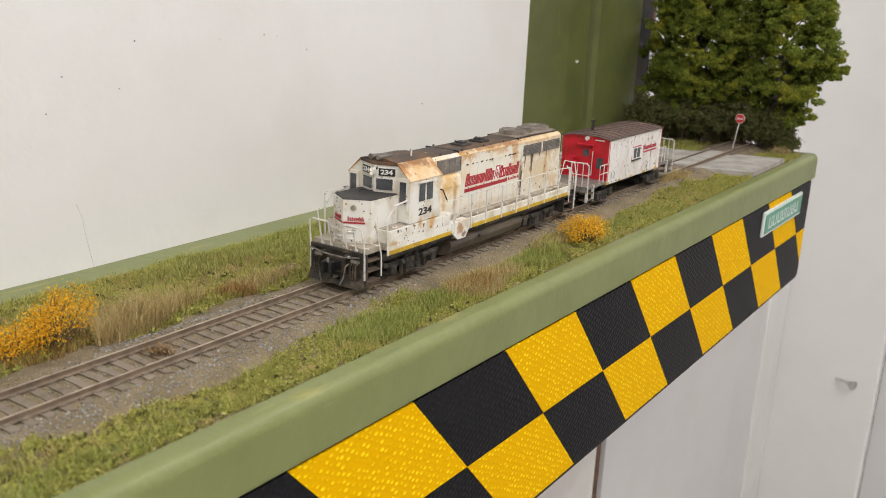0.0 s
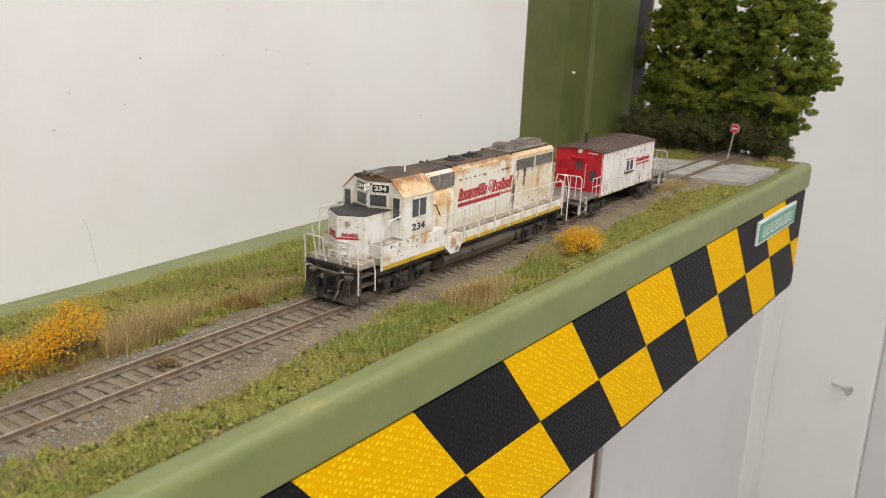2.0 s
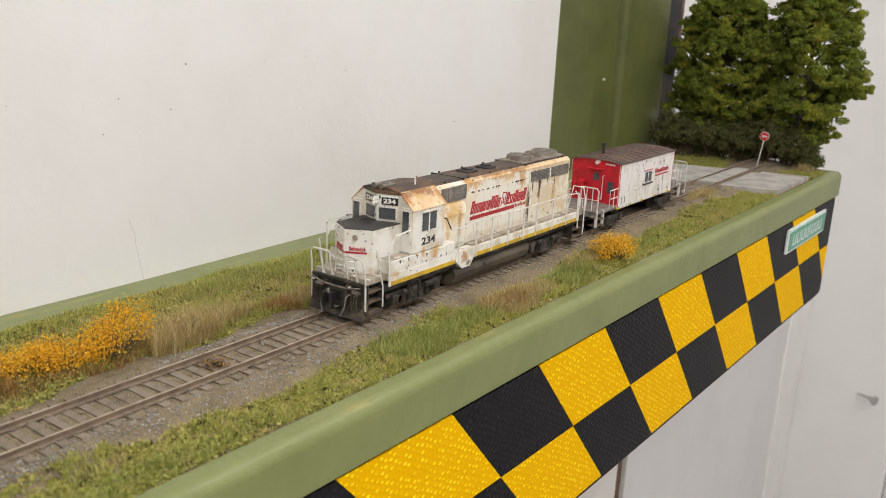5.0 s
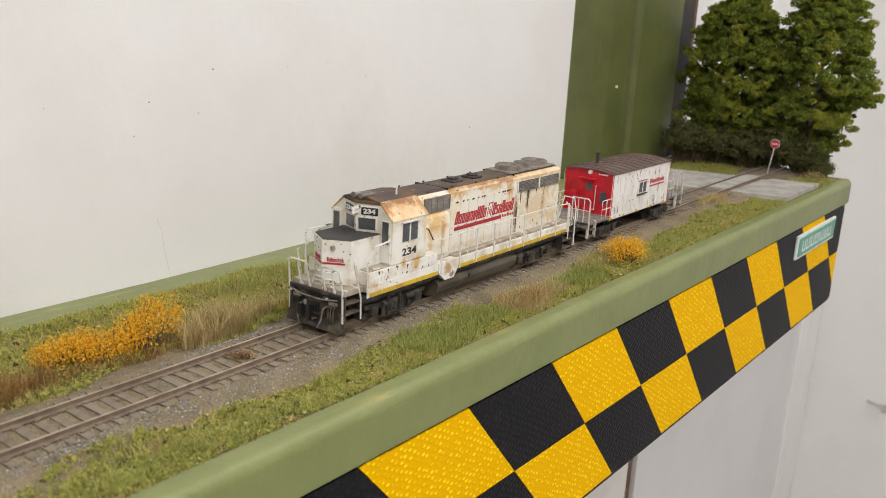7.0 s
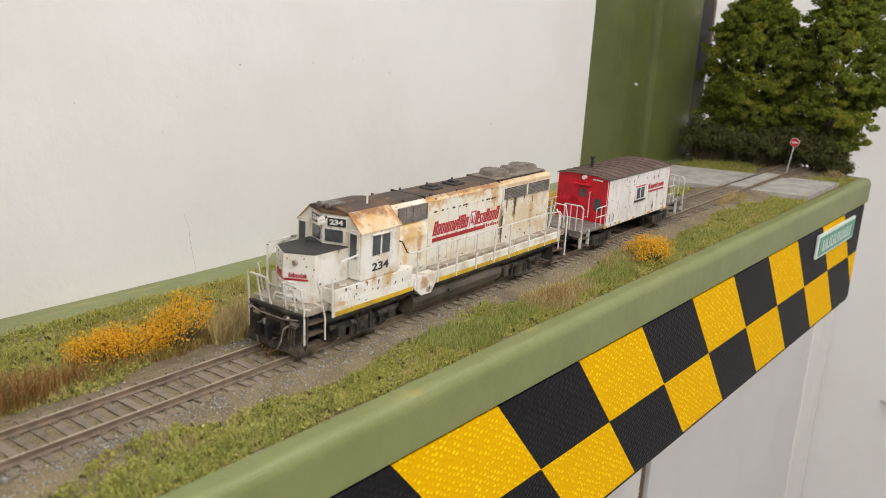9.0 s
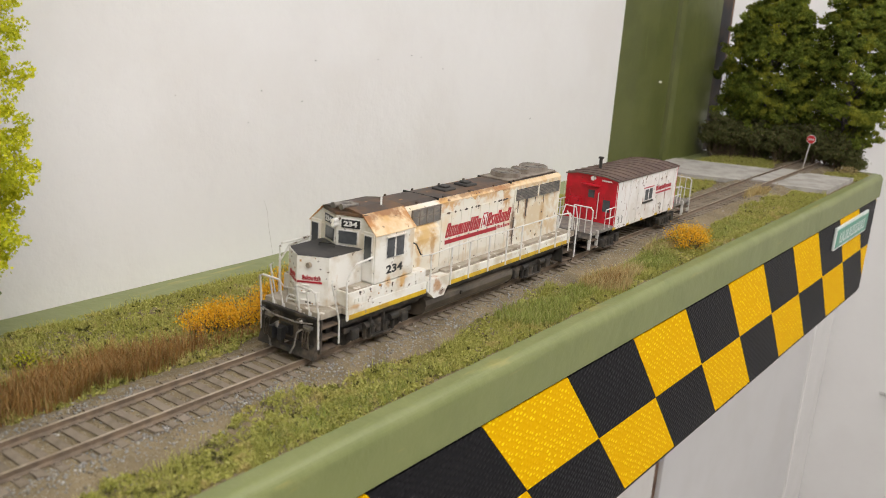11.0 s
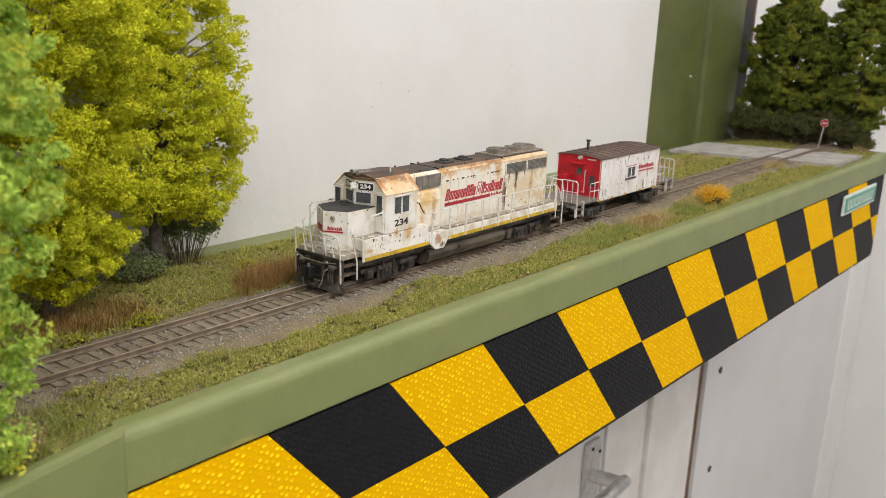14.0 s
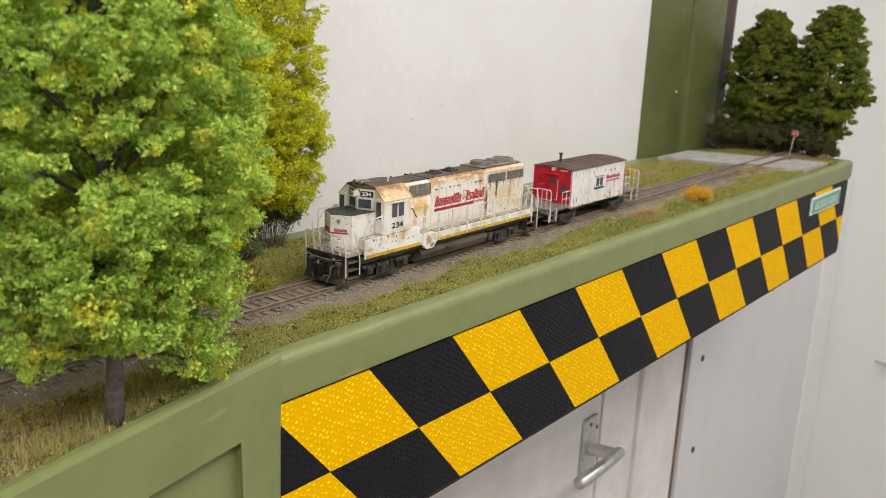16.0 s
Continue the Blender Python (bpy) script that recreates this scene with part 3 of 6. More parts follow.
prof += [(0.0070, -0.0054), (0.0080, -0.0062)]
prism(bm, prof, "x", -0.7622, 0.218)
part("top_trim", bm, OLIVE, shelf, "rounded olive green painted top trim")
end = boxed((0.2135, 0.0, -0.126, 0.2175, 0.1835, -0.0055), bevel=0.001)
part("end_board", end, OLIVE, shelf)

# checkered film: two rows of slanted patches, cut square at the ends
tape = empty("checkered_tape", Matrix(), "yellow and black checkered reflective tape with slanted embossed patches", "tape")
ROW_H, SHIFT, TOP = 0.0476, 0.0425, -0.0301
y_face = -0.0009


def cut(poly, x_lim, keep_more):
    out = []
    for p, q in zip(poly, poly[1:] + poly[:1]):
        pin, qin = (p[0] >= x_lim) == keep_more, (q[0] >= x_lim) == keep_more
        if pin:
            out.append(p)
        if pin != qin:
            f = (x_lim - p[0]) / (q[0] - p[0])
            out.append((x_lim, p[1] + f * (q[1] - p[1])))
    return out


patch_no = 0
for row in (0, 1):
    for i in range(-5, 13):
        a, b = -(i + 1) * P + row * SHIFT, -i * P + row * SHIFT
        z0, z1 = TOP - row * ROW_H, TOP - (row + 1) * ROW_H
        g = 0.00018
        poly = [(a + g, z0 - g), (b - g, z0 - g), (b + SHIFT - g, z1 + g), (a + SHIFT + g, z1 + g)]
        poly = cut(poly, SX0, True)
        poly = cut(poly, SX1, False) if len(poly) > 2 else poly
        if len(poly) < 3:
            continue
        bm = bmesh.new()
        prism(bm, poly, "y", 0.0, y_face)
        part("patch", bm, YELLOW_TAPE if (i + row) % 2 == 0 else BLACK_TAPE, tape)

# the panelled front further along, turned outwards
side = empty("shelf_side_panel", pose(-0.7642, 0.0084, 0, 0, 0, 180 + 11.6), "olive green painted panelled shelf front with a recessed field", "panel")
bm = bmesh.new()
prism(bm, [(0, -0.175), (0.0275, -0.175), (0.0275, -0.033), (0.42, -0.033), (0.42, -0.0040), (0, -0.0040)], "y", 0.005, 0.012)
bmesh.ops.bevel(bm, geom=[e for e in bm.edges if abs(e.verts[0].co.y - e.verts[1].co.y) < 1e-6], offset=0.0022, segments=2, affect="EDGES", profile=0.5)
part("frame", bm, OLIVE, side)
part("bottom_rail", boxed((0.0277, 0.005, -0.175, 0.42, 0.0115, -0.150), bevel=0.0012), OLIVE, side)
part("field", boxed((0.0270, 0.0045, -0.150, 0.42, 0.0075, -0.032)), OLIVE, side)

# street-name plate fixed to the tape; the writing is not legible
plate = empty("street_sign", pose(0.114, -0.0028, -0.0455), "small green street sign with a white rim and pale lettering", "sign")
bm = boxed((-0.0595, -0.0006, -0.0105, 0.0595, 0.0018, 0.0105), bevel=0.0008)
part("rim", bm, SIGN_WHITE, plate)
part("field", boxed((-0.0565, -0.0012, -0.0080, 0.0565, -0.0006, 0.0080)), SIGN_GREEN, plate)
x = -0.047
for w in (0.010, 0.011, 0.011, 0.010, 0.004, 0.010, 0.009, 0.011):
    k = w * 0.86
    strokes = [(x, -0.0015, -0.0048, x + 0.0016, -0.0012, 0.0048)]
    if w > 0.005:
        strokes += [(x + k - 0.0016, -0.0015, -0.0048, x + k, -0.0012, 0.0048), (x + 0.0016, -0.0015, -0.0048, x + k - 0.0016, -0.0012, -0.0034)]
    part("letter_bar", boxed(*strokes), SIGN_WHITE, plate)
    x += w + 0.0022

# ---- ground, track and ballast ----
nx, ny = 330, 64
gxs = np.linspace(-1.22, 0.2130, nx)
v01 = np.linspace(0, 1, ny)
GX = np.repeat(gxs[:, None], ny, 1)
GY = front(GX) + (0.1690 - front(GX)) * v01[None]
GZ = gz(GX, GY) + rng.normal(0, 0.00018, GX.shape)
idx = np.arange(nx * ny).reshape(nx, ny)
quads = np.stack([idx[:-1, :-1], idx[1:, :-1], idx[1:, 1:], idx[:-1, 1:]], -1).reshape(-1, 4)
ground = raw("ground", np.stack([GX, GY, GZ], -1).reshape(-1, 3), quads, SOIL)
tagged(ground, "brown soil ground of the model landscape", kind="structure")
for p in ground.data.polygons:
    p.use_smooth = True

track = empty("railway_track", pose(0, yc(0.0), 0, 0, 0, math.degrees(math.atan(0.012))), "rusty model railway track on brown wooden ties", "track")
TX0, TX1 = -1.22, 0.205
for s in (-1, 1):
    bm = bmesh.new()
    yo = s * 0.0087
    prism(bm, [(yo - 0.0013, -0.0022), (yo + 0.0013, -0.0022), (yo + 0.0003, -0.0017), (yo + 0.0003, -0.0006), (yo + 0.00048, -0.0005), (yo + 0.00048, -0.00012), (yo - 0.00048, -0.00012), (yo - 0.00048, -0.0005), (yo - 0.0003, -0.0006), (yo - 0.0003, -0.0017)], "x", TX0, TX1)
    rail = part("rail", bm, RAIL, track)
    part("rail_head", boxed((TX0, yo - 0.00044, -0.00012, TX1, yo + 0.00044, 0.0), bevel=0.00012), RAIL_TOP, rail, "worn shiny rail head")
tie_meshes = []
for k in range(6):
    bm = boxed((-0.00152, -0.0150, -0.0046, 0.00152, 0.0150, -0.0022))
    for v in bm.verts:
        v.co += Vector((random.uniform(-0.00025, 0.00025), random.uniform(-0.0006, 0.0006), random.uniform(-0.00025, 0.00015)))
    for yo in (-0.0087, 0.0087):
        for d in (-0.0018, 0.0018):
            box(bm, -0.0009, yo + d - 0.0005, -0.0023, 0.0009, yo + d + 0.0005, -0.00165)
    tie_meshes.append(mesh_of("tie", bm, TIE))
x, k = TX0 + 0.0048, 0
while x < TX1 - 0.004:
    if not (0.035 < x < 0.118):
        t = new("tie", tie_meshes[k % 6])
        t.parent = track
        t.matrix_basis = pose(x + random.uniform(-0.0004, 0.0004), random.uniform(-0.0006, 0.0006), random.uniform(-0.0002, 0.0001), 0, 0, random.uniform(-2.4, 2.4))
    x, k = x + 0.0062, k + 1


def stones(name, n, spread, lo, hi, mat, label, lift=0.0, cond=None):
    xs = rng.uniform(-1.2, 0.04, n)
    u = rng.normal(0, spread, n)
    ys = yc(xs) + u
    keep = (np.abs(u) < 0.03) & (np.minimum(np.abs(u - 0.0087), np.abs(u + 0.0087)) > 0.0012) & (ys > front(xs) + 0.002)
    if cond is not None:
        keep &= cond(xs, u)
    xs, ys = xs[keep], ys[keep]
    c = np.column_stack([xs, ys, gz(xs, ys) + lift])
    s = rng.uniform(lo, hi, (len(c), 1, 1))
    octa = np.array([(1, 0, 0), (-1, 0, 0), (0, 1, 0), (0, -1, 0), (0, 0, 0.8), (0, 0, -0.8)])
    v = c[:, None] + octa[None] * s * rng.uniform(0.6, 1.2, (len(c), 6, 1)) + rng.normal(0, 0.12, (len(c), 6, 3)) * s
    f = np.array([(0, 2, 4), (2, 1, 4), (1, 3, 4), (3, 0, 4), (2, 0, 5), (1, 2, 5), (3, 1, 5), (0, 3, 5)])
    ob = raw(name, v.reshape(-1, 3), (np.arange(len(c))[:, None, None] * 6 + f[None]).reshape(-1, 3), mat)
    return tagged(ob, label, "gravel", kind="stuff")


stones("ballast", 46000, 0.0125, 0.00020, 0.00048, BALLAST, "fine brown and grey ballast between the ties")
stones("grey_gravel", 9000, 0.016, 0.00035, 0.00095, PEBBLE, "scattered pale grey gravel beside the rails", 0.0001, lambda xs, u: np.sin(xs * 47) * np.sin(u * 300 + xs * 31) + rng.normal(0, 0.35, len(xs)) > 0.35)
stones("verge_gravel", 52000, 0.019, 0.0003, 0.0008, PEBBLE, "fine grey gravel along the near verge of the track", 0.0001, lambda xs, u: (np.abs(np.abs(u) - 0.0185 - 0.002 * np.sin(xs * 23)) + rng.normal(0, 0.0018, len(xs)) < 0.0042) & ((u < 0) | (np.sin(xs * 39 + 1) > 0.2)) & (xs < -0.40 + rng.normal(0, 0.06, len(xs))))

# the little road over the track
road = empty("road_crossing", Matrix(), "pale grey road crossing the railway track", "road", kind="structure")


def road_piece(u0, u1, top):
    c = []
    for u in (u0, u1):
        y = yc(0.07) + u
        f = (y - 0.0085) / (0.168 - 0.0085)
        c.append((y, 0.052 - 0.055 * f, 0.146 - 0.055 * f))
    bm = bmesh.new()
    prism(bm, [(c[0][1], c[0][0]), (c[0][2], c[0][0]), (c[1][2], c[1][0]), (c[1][1], c[1][0])], "z", -0.0066, top)
    part("slab", bm, CONCRETE, road)


road_piece(-0.054, -0.0100, -0.0026)
road_piece(-0.0072, 0.0072, -0.0008)
road_piece(0.0100, 0.1040, -0.0026)

# ---- grass and plants ----


def scatter(n, x0, x1, y_lo, y_hi):
    xs = rng.uniform(x0, x1, n)
    ys = rng.uniform(0, 1, n)
    ys = y_lo(xs) + (y_hi(xs) - y_lo(xs)) * ys
    return np.column_stack([xs, ys])


def clumpy(xy, sc=140.0):
    x, y = xy[:, 0], xy[:, 1]
    return 0.5 + 0.25 * np.sin(x * sc + 2 * np.sin(y * sc * 0.9)) + 0.25 * np.sin(y * sc * 1.7 + 2.3 * np.sin(x * sc * 0.63))


def off_road(xy):
    f = (xy[:, 1] - 0.0085) / 0.16
    return (xy[:, 0] < 0.046 - 0.055 * f) | (xy[:, 0] > 0.150 - 0.055 * f)


def front_edge(x):
    return yc(x) - 0.0255 - 0.0035 * np.sin(x * 37 + 0.6) - 0.002 * np.sin(x * 101)


def back_edge(x):
    return yc(x) + 0.0255 + 0.005 * np.sin(x * 29 + 1.5) + 0.003 * np.sin(x * 83) + 0.012 * np.exp(-((x + 0.525) / 0.045) ** 2)


def turf(name, xy, h, w, lean, mat, label, sc=140.0):
    xy = xy[off_road(xy) & (xy[:, 1] > front(xy[:, 0]) + 0.0008) & (xy[:, 1] < 0.162)]
    c = clumpy(xy, sc)
    keep = rng.uniform(0, 1, len(xy)) < 0.30 + 0.9 * c
    xy, c = xy[keep], c[keep]
    v, f = blades(xy, gz(xy[:, 0], xy[:, 1]), h * (0.5 + 0.8 * c), w, lean)
    return tagged(raw(name, v, f, mat), label, "grass", kind="stuff")


def flat(v):
    return lambda x: v + 0 * x


turf_xy = np.concatenate([scatter(70000, -1.15, 0.20, lambda x: front(x) + 0.0008, front_edge), scatter(150000, -1.15, 0.20, back_edge, flat(0.162))])
turf_xy = turf_xy[off_road(turf_xy)]
pick = rng.integers(0, len(turf_xy), 6200)
heads = turf_xy[pick]
head_r = rng.uniform(0.0016, 0.0036, len(heads))
lush = 1.0 - 0.6 * np.clip((heads[:, 1] - 0.140) / 0.02, 0, 1)
many = np.repeat(np.arange(len(heads)), (26 + 10 * rng.integers(0, 4, len(heads))))
d = unit(len(many)) * (rng.uniform(0.25, 1, (len(many), 1)) ** 0.5) * head_r[many][:, None]
d[:, 2] = np.abs(d[:, 2]) * 0.85 * lush[many]
tuft = np.column_stack([heads[many], gz(heads[many, 0], heads[many, 1])]) + d
tuft = tuft[(tuft[:, 1] > front(tuft[:, 0]) + 0.0006) & (tuft[:, 1] < 0.1635)]
low = np.column_stack([turf_xy, gz(turf_xy[:, 0], turf_xy[:, 1]) + 0.0002 + 0.0010 * rng.uniform(0, 1, len(turf_xy))])[::2]
mat_v, mat_f = leaves(np.concatenate([tuft, low]), 0.0014, 0.0008)
tagged(raw("turf_mat", mat_v, mat_f, TURF), "crumbly green foam turf on the ground", "grass", kind="stuff")
turf("short_grass", np.concatenate([np.repeat(heads, 9, 0) + rng.normal(0, 0.0011, (len(heads) * 9, 2)), scatter(30000, -1.15, 0.20, lambda x: front(x) + 0.0008, front_edge), scatter(90000, -1.15, 0.20, back_edge, flat(0.160))]), 0.0040, 0.00017, 1.1, TURF, "short mown green turf with pale tips")


def patch_of(n, cx, cy, rx, ry):
    r, th = np.sqrt(rng.uniform(0, 1, n)), rng.uniform(0, 2 * np.pi, n)
    k = 1 + 0.25 * np.sin(3 * th + cx * 90) + 0.15 * np.sin(5 * th + cy * 200)
    return np.column_stack([cx + rx * r * k * np.cos(th), cy + ry * r * k * np.sin(th)])


GREEN_PATCHES = [(5200, -0.405, 0.0215, 0.040, 0.0105, 0.0052), (4200, -0.285, 0.022, 0.030, 0.010, 0.0052), (5000, -0.365, 0.137, 0.070, 0.016, 0.0050), (2200, -0.17, 0.022, 0.05, 0.008, 0.004), (2600, -0.80, 0.01, 0.05, 0.018, 0.006), (2600, -0.55, 0.015, 0.05, 0.006, 0.0032)]
DRY_PATCHES = [(1800, -0.40, 0.132, 0.065, 0.016, 0.0042), (1200, -0.50, 0.128, 0.05, 0.014, 0.0035), (3000, -0.338, 0.0205, 0.030, 0.009, 0.0066), (2600, -0.476, 0.098, 0.026, 0.011, 0.0095), (900, -0.405, 0.100, 0.018, 0.007, 0.006), (900, -0.02, 0.049, 0.025, 0.006, 0.005), (1500, -0.12, 0.125, 0.05, 0.012, 0.006), (700, -0.795, 0.012, 0.012, 0.009, 0.008), (1400, -0.885, -0.006, 0.04, 0.015, 0.006), (900, -0.255, 0.030, 0.020, 0.006, 0.005), (700, -0.02, 0.12, 0.03, 0.01, 0.005)]
RUST_PATCHES = [(700, -0.528, 0.0945, 0.030, 0.005, 0.0050), (4400, -0.602, 0.097, 0.042, 0.012, 0.0092), (1800, -0.72, 0.100, 0.035, 0.016, 0.008), (900, -0.84, 0.012, 0.05, 0.012, 0.006), (700, -0.345, 0.021, 0.02, 0.006, 0.007), (500, -0.425, 0.097, 0.012, 0.006, 0.006)]
for name, rows, mat, label in (("tall_grass", GREEN_PATCHES, TALL_GREEN, "tufts of taller fresh green grass"), ("dry_grass", DRY_PATCHES, DRY, "tufts of tan dry grass"), ("rusty_grass", RUST_PATCHES, RUSTY_GRASS, "tufts of rust brown autumn grass")):
    vs, fs, base = [], [], 0
    for n, cx, cy, rx, ry, h in rows:
        xy = patch_of(n, cx, cy, rx, ry)
        xy = xy[(xy[:, 1] > front(xy[:, 0]) + 0.001) & (xy[:, 1] < 0.166)]
        v, f = blades(xy, gz(xy[:, 0], xy[:, 1]), h, 0.00019, 0.9)
        vs.append(v)
        fs.append(f + base)
        base += len(v)
    tagged(raw(name, np.concatenate(vs), np.concatenate(fs), mat), label, "grass", kind="stuff")


def clump_points(centres, radii, per, squash=0.62):
    """Leaves in small round tufts that sit on flattish pads, so that gaps stay between them."""
    pts = []
    for c, r in zip(centres, radii):
        n = int(per * (r / 0.012) ** 2)
        tufts = 16
        at = unit(tufts) * (rng.uniform(0.35, 1, (tufts, 1)) ** 0.5) * r
        at[:, 2] *= squash
        pick = rng.integers(0, tufts, n)
        d = unit(n) * (rng.uniform(0.2, 1, (n, 1)) ** 0.4) * (0.0042 * rng.uniform(0.6, 1.25, tufts)[pick])[:, None]
        d[:, 2] *= 0.7
        pts.append(c + at[pick] + d)
    return np.concatenate(pts)


def bush(x, y, r, h, mat, label, n=1500, leaf=0.0011, group="", skew=0.0):
    """A low bush: a fan of thin twigs with small leaves or blossoms on their upper ends."""
    z = float(gz(x, y))
    root = empty("bush", pose(x, y, z), label, "bush", group)
    bm, tips = bmesh.new(), []
    for _ in range(70):
        th, rr = random.uniform(0, 2 * math.pi), r * math.sqrt(random.random())
        t = Vector((rr * math.cos(th) + skew * r * 0.5, rr * math.sin(th) * 0.8, h * random.uniform(0.55, 1.05) * (1 - 0.35 * (rr / r) ** 2 + skew * math.cos(th) * 0.4 * rr / r)))
        s = Vector((t.x * 0.35, t.y * 0.35, -0.0012))
        m = (s + t) / 2 + Vector((random.uniform(-1, 1), random.uniform(-1, 1), 0.4)) * r * 0.12
        tube(bm, [s, m, t], 0.00022, 4, 0.00012)
        tips += [t, m * 0.35 + t * 0.65]
    part("branchwork", bm, TWIG, root)
    c = np.array([tuple(t) for t in tips])
    pts = np.repeat(c, max(1, n // len(c)), 0)
    pts = pts + rng.normal(0, 1, pts.shape) * np.array([0.0021, 0.0021, 0.0015])
    pts[:, 2] = np.maximum(pts[:, 2], 0.0008)
    v, f = leaves(pts, leaf, leaf * 0.75)
    raw("foliage", v, f, mat, root)
    return root


bush(-0.540, 0.106, 0.0125, 0.0115, ORANGE, "low orange flowering bush beside the track", 2900, 0.0009, group="orange bushes")
bush(-0.513, 0.1005, 0.0145, 0.0200, ORANGE, "orange flowering bush with bare brown twigs", 3200, 0.0009, group="orange bushes", skew=0.7)
bush(-0.529, 0.1035, 0.012, 0.0135, ORANGE, "small orange flowering bush between its neighbours", 2100, 0.0009, group="orange bushes")
bush(-0.232, 0.0215, 0.0165, 0.0145, ORANGE, "round orange bush with yellow tips near the rails", 3200, 0.0009, group="orange bushes")
bush(-0.155, 0.135, 0.012, 0.012, ORANGE, "orange flowering bush by the white wall", 1600, group="orange bushes")
bush(0.186, 0.026, 0.011, 0.007, DRY, "tan dry bush at the shelf end", 900)
bush(-0.630, 0.156, 0.022, 0.043, SHRUB_LEAF, "leafy dark green shrub with bare stems by the wall", 5200, 0.0017)
bush(-0.668, 0.142, 0.016, 0.016, SHRUB_LEAF, "low dark green shrub beneath the trees", 1800, 0.0015)
bush(-0.612, 0.124, 0.0045, 0.005, LIME, "tiny lime yellow flowering plant", 260, 0.0013, "lime plants")
bush(-0.703, 0.0785, 0.0050, 0.005, LIME, "tiny lime yellow flowering plant", 300, 0.0013, "lime plants")
bush(-0.735, 0.0760, 0.0045, 0.004, LIME, "tiny lime yellow flowering plant", 260, 0.0013, "lime plants")
bush(-0.745, 0.090, 0.0045, 0.004, LIME, "tiny lime yellow flowering plant", 200, 0.0013, "lime plants")
bush(-0.800, 0.0085, 0.012, 0.013, DRY, "tan dry bush at the shelf edge", 900, 0.0014)
bush(-0.494, 0.0585, 0.0045, 0.003, RUSTY_GRASS, "small brown weed between the rails", 160, 0.001)
for bx, by in ((0.178, 0.158), (0.186, 0.146), (0.192, 0.122), (0.194, 0.094), (0.200, 0.066), (0.204, 0.040)):
    bush(bx, by, 0.024, 0.045, UNDERGROWTH, "dark undergrowth beneath the far trees", 9000, 0.0026, "undergrowth")
for bx, by in ((0.196, 0.160), (0.200, 0.138), (0.203, 0.116), (0.205, 0.094), (0.206, 0.072), (0.207, 0.050), (0.207, 0.028)):
    bush(bx, by, 0.015, 0.017, UNDERGROWTH, "low dark undergrowth at the shelf end", 4200, 0.0026, "undergrowth")


def tree(x, y, height, crown_lo, rx, ry, mat, label, clumps, per, leaf, trunk_r=0.004, group="", seed=1, clump_r=(0.010, 0.017), lean=(0.0, 0.0), taper=0.30, fill=2.4, extra=()):
    """A tapered trunk with limbs, and a crown of many small leaves in clumps with gaps between them."""
    global rng
    rng, r0 = np.random.default_rng(seed), random.Random(seed)
    z = float(gz(x, y))
    root = empty("tree", pose(x, y, z), label, "tree", group)
    bm = bmesh.new()
    top = Vector((lean[0], lean[1], height * 0.9))
    trunk = [Vector((top.x * f + 0.002 * math.sin(7 * f + seed), top.y * f + 0.002 * math.cos(5 * f + seed), -0.003 + f * height * 0.9)) for f in (0, 0.12, 0.3, 0.5, 0.75, 1)]
    tube(bm, trunk, trunk_r, 9, trunk_r * 0.2)
    centres, radii = [], []
    mid, half = (crown_lo + height) / 2, (height - crown_lo) / 2
    while len(centres) < clumps:
        q = r0.uniform(-1, 1)
        rad = math.sqrt(1 - abs(q) ** fill) * (1.0 - taper * max(0.0, q) ** 2) * r0.uniform(0.2, 1.0) ** 0.45 * r0.uniform(0.86, 1.12)
        th = r0.uniform(0, 2 * math.pi)
        c = np.array([math.cos(th) * rad * rx + lean[0] * 0.6, math.sin(th) * rad * ry + lean[1] * 0.6, mid + q * half])
        centres.append(c)
        radii.append(r0.uniform(*clump_r))
    for ex_, ey_, ez_, er_ in extra:
        centres.append(np.array([ex_, ey_, ez_]))
        radii.append(er_)
    for c in centres[::3] + centres[len(centres) - len(extra):]:
        s = Vector((top.x * 0.5, top.y * 0.5, max(crown_lo * 0.8, c[2] * 0.75)))
        tube(bm, [s, (s + Vector(c)) / 2 + Vector((0, 0, 0.004)), Vector(c)], trunk_r * 0.2, 5, trunk_r * 0.06)
    part("trunk", bm, BARK, root, "grey bark", smooth=True)
    pts = clump_points(centres, radii, per)
    pts = pts[pts[:, 2] > 0.003]
    v, f = leaves(pts, leaf, leaf * 0.62)
    raw("crown", v, f, mat, root)
    return root


tree(-0.651, 0.1450, 0.225, 0.034, 0.041, 0.026, YELLOW_LEAF, "tall yellow green autumn tree by the white wall", 190, 1050, 0.0016, group="yellow trees", seed=11, clump_r=(0.007, 0.014), fill=7.0, taper=0.1, extra=[(0.036, -0.008, 0.046, 0.011), (0.041, -0.004, 0.058, 0.012), (0.043, -0.010, 0.072, 0.012), (0.042, -0.006, 0.088, 0.013), (0.044, -0.004, 0.104, 0.012), (0.030, -0.014, 0.052, 0.011), (0.024, -0.016, 0.040, 0.010), (0.034, -0.002, 0.034, 0.010), (0.014, -0.018, 0.034, 0.010), (0.044, 0.0, 0.120, 0.012), (-0.010, -0.021, 0.092, 0.012), (0.002, -0.022, 0.076, 0.012), (-0.016, -0.020, 0.108, 0.012), (0.008, -0.020, 0.060, 0.011), (-0.008, -0.020, 0.062, 0.011), (0.012, -0.022, 0.100, 0.012)])
tree(-0.726, 0.112, 0.215, 0.020, 0.045, 0.036, YELLOW_LEAF, "broad yellow green autumn tree over the track side", 170, 1050, 0.0016, group="yellow trees", seed=12, clump_r=(0.008, 0.016))
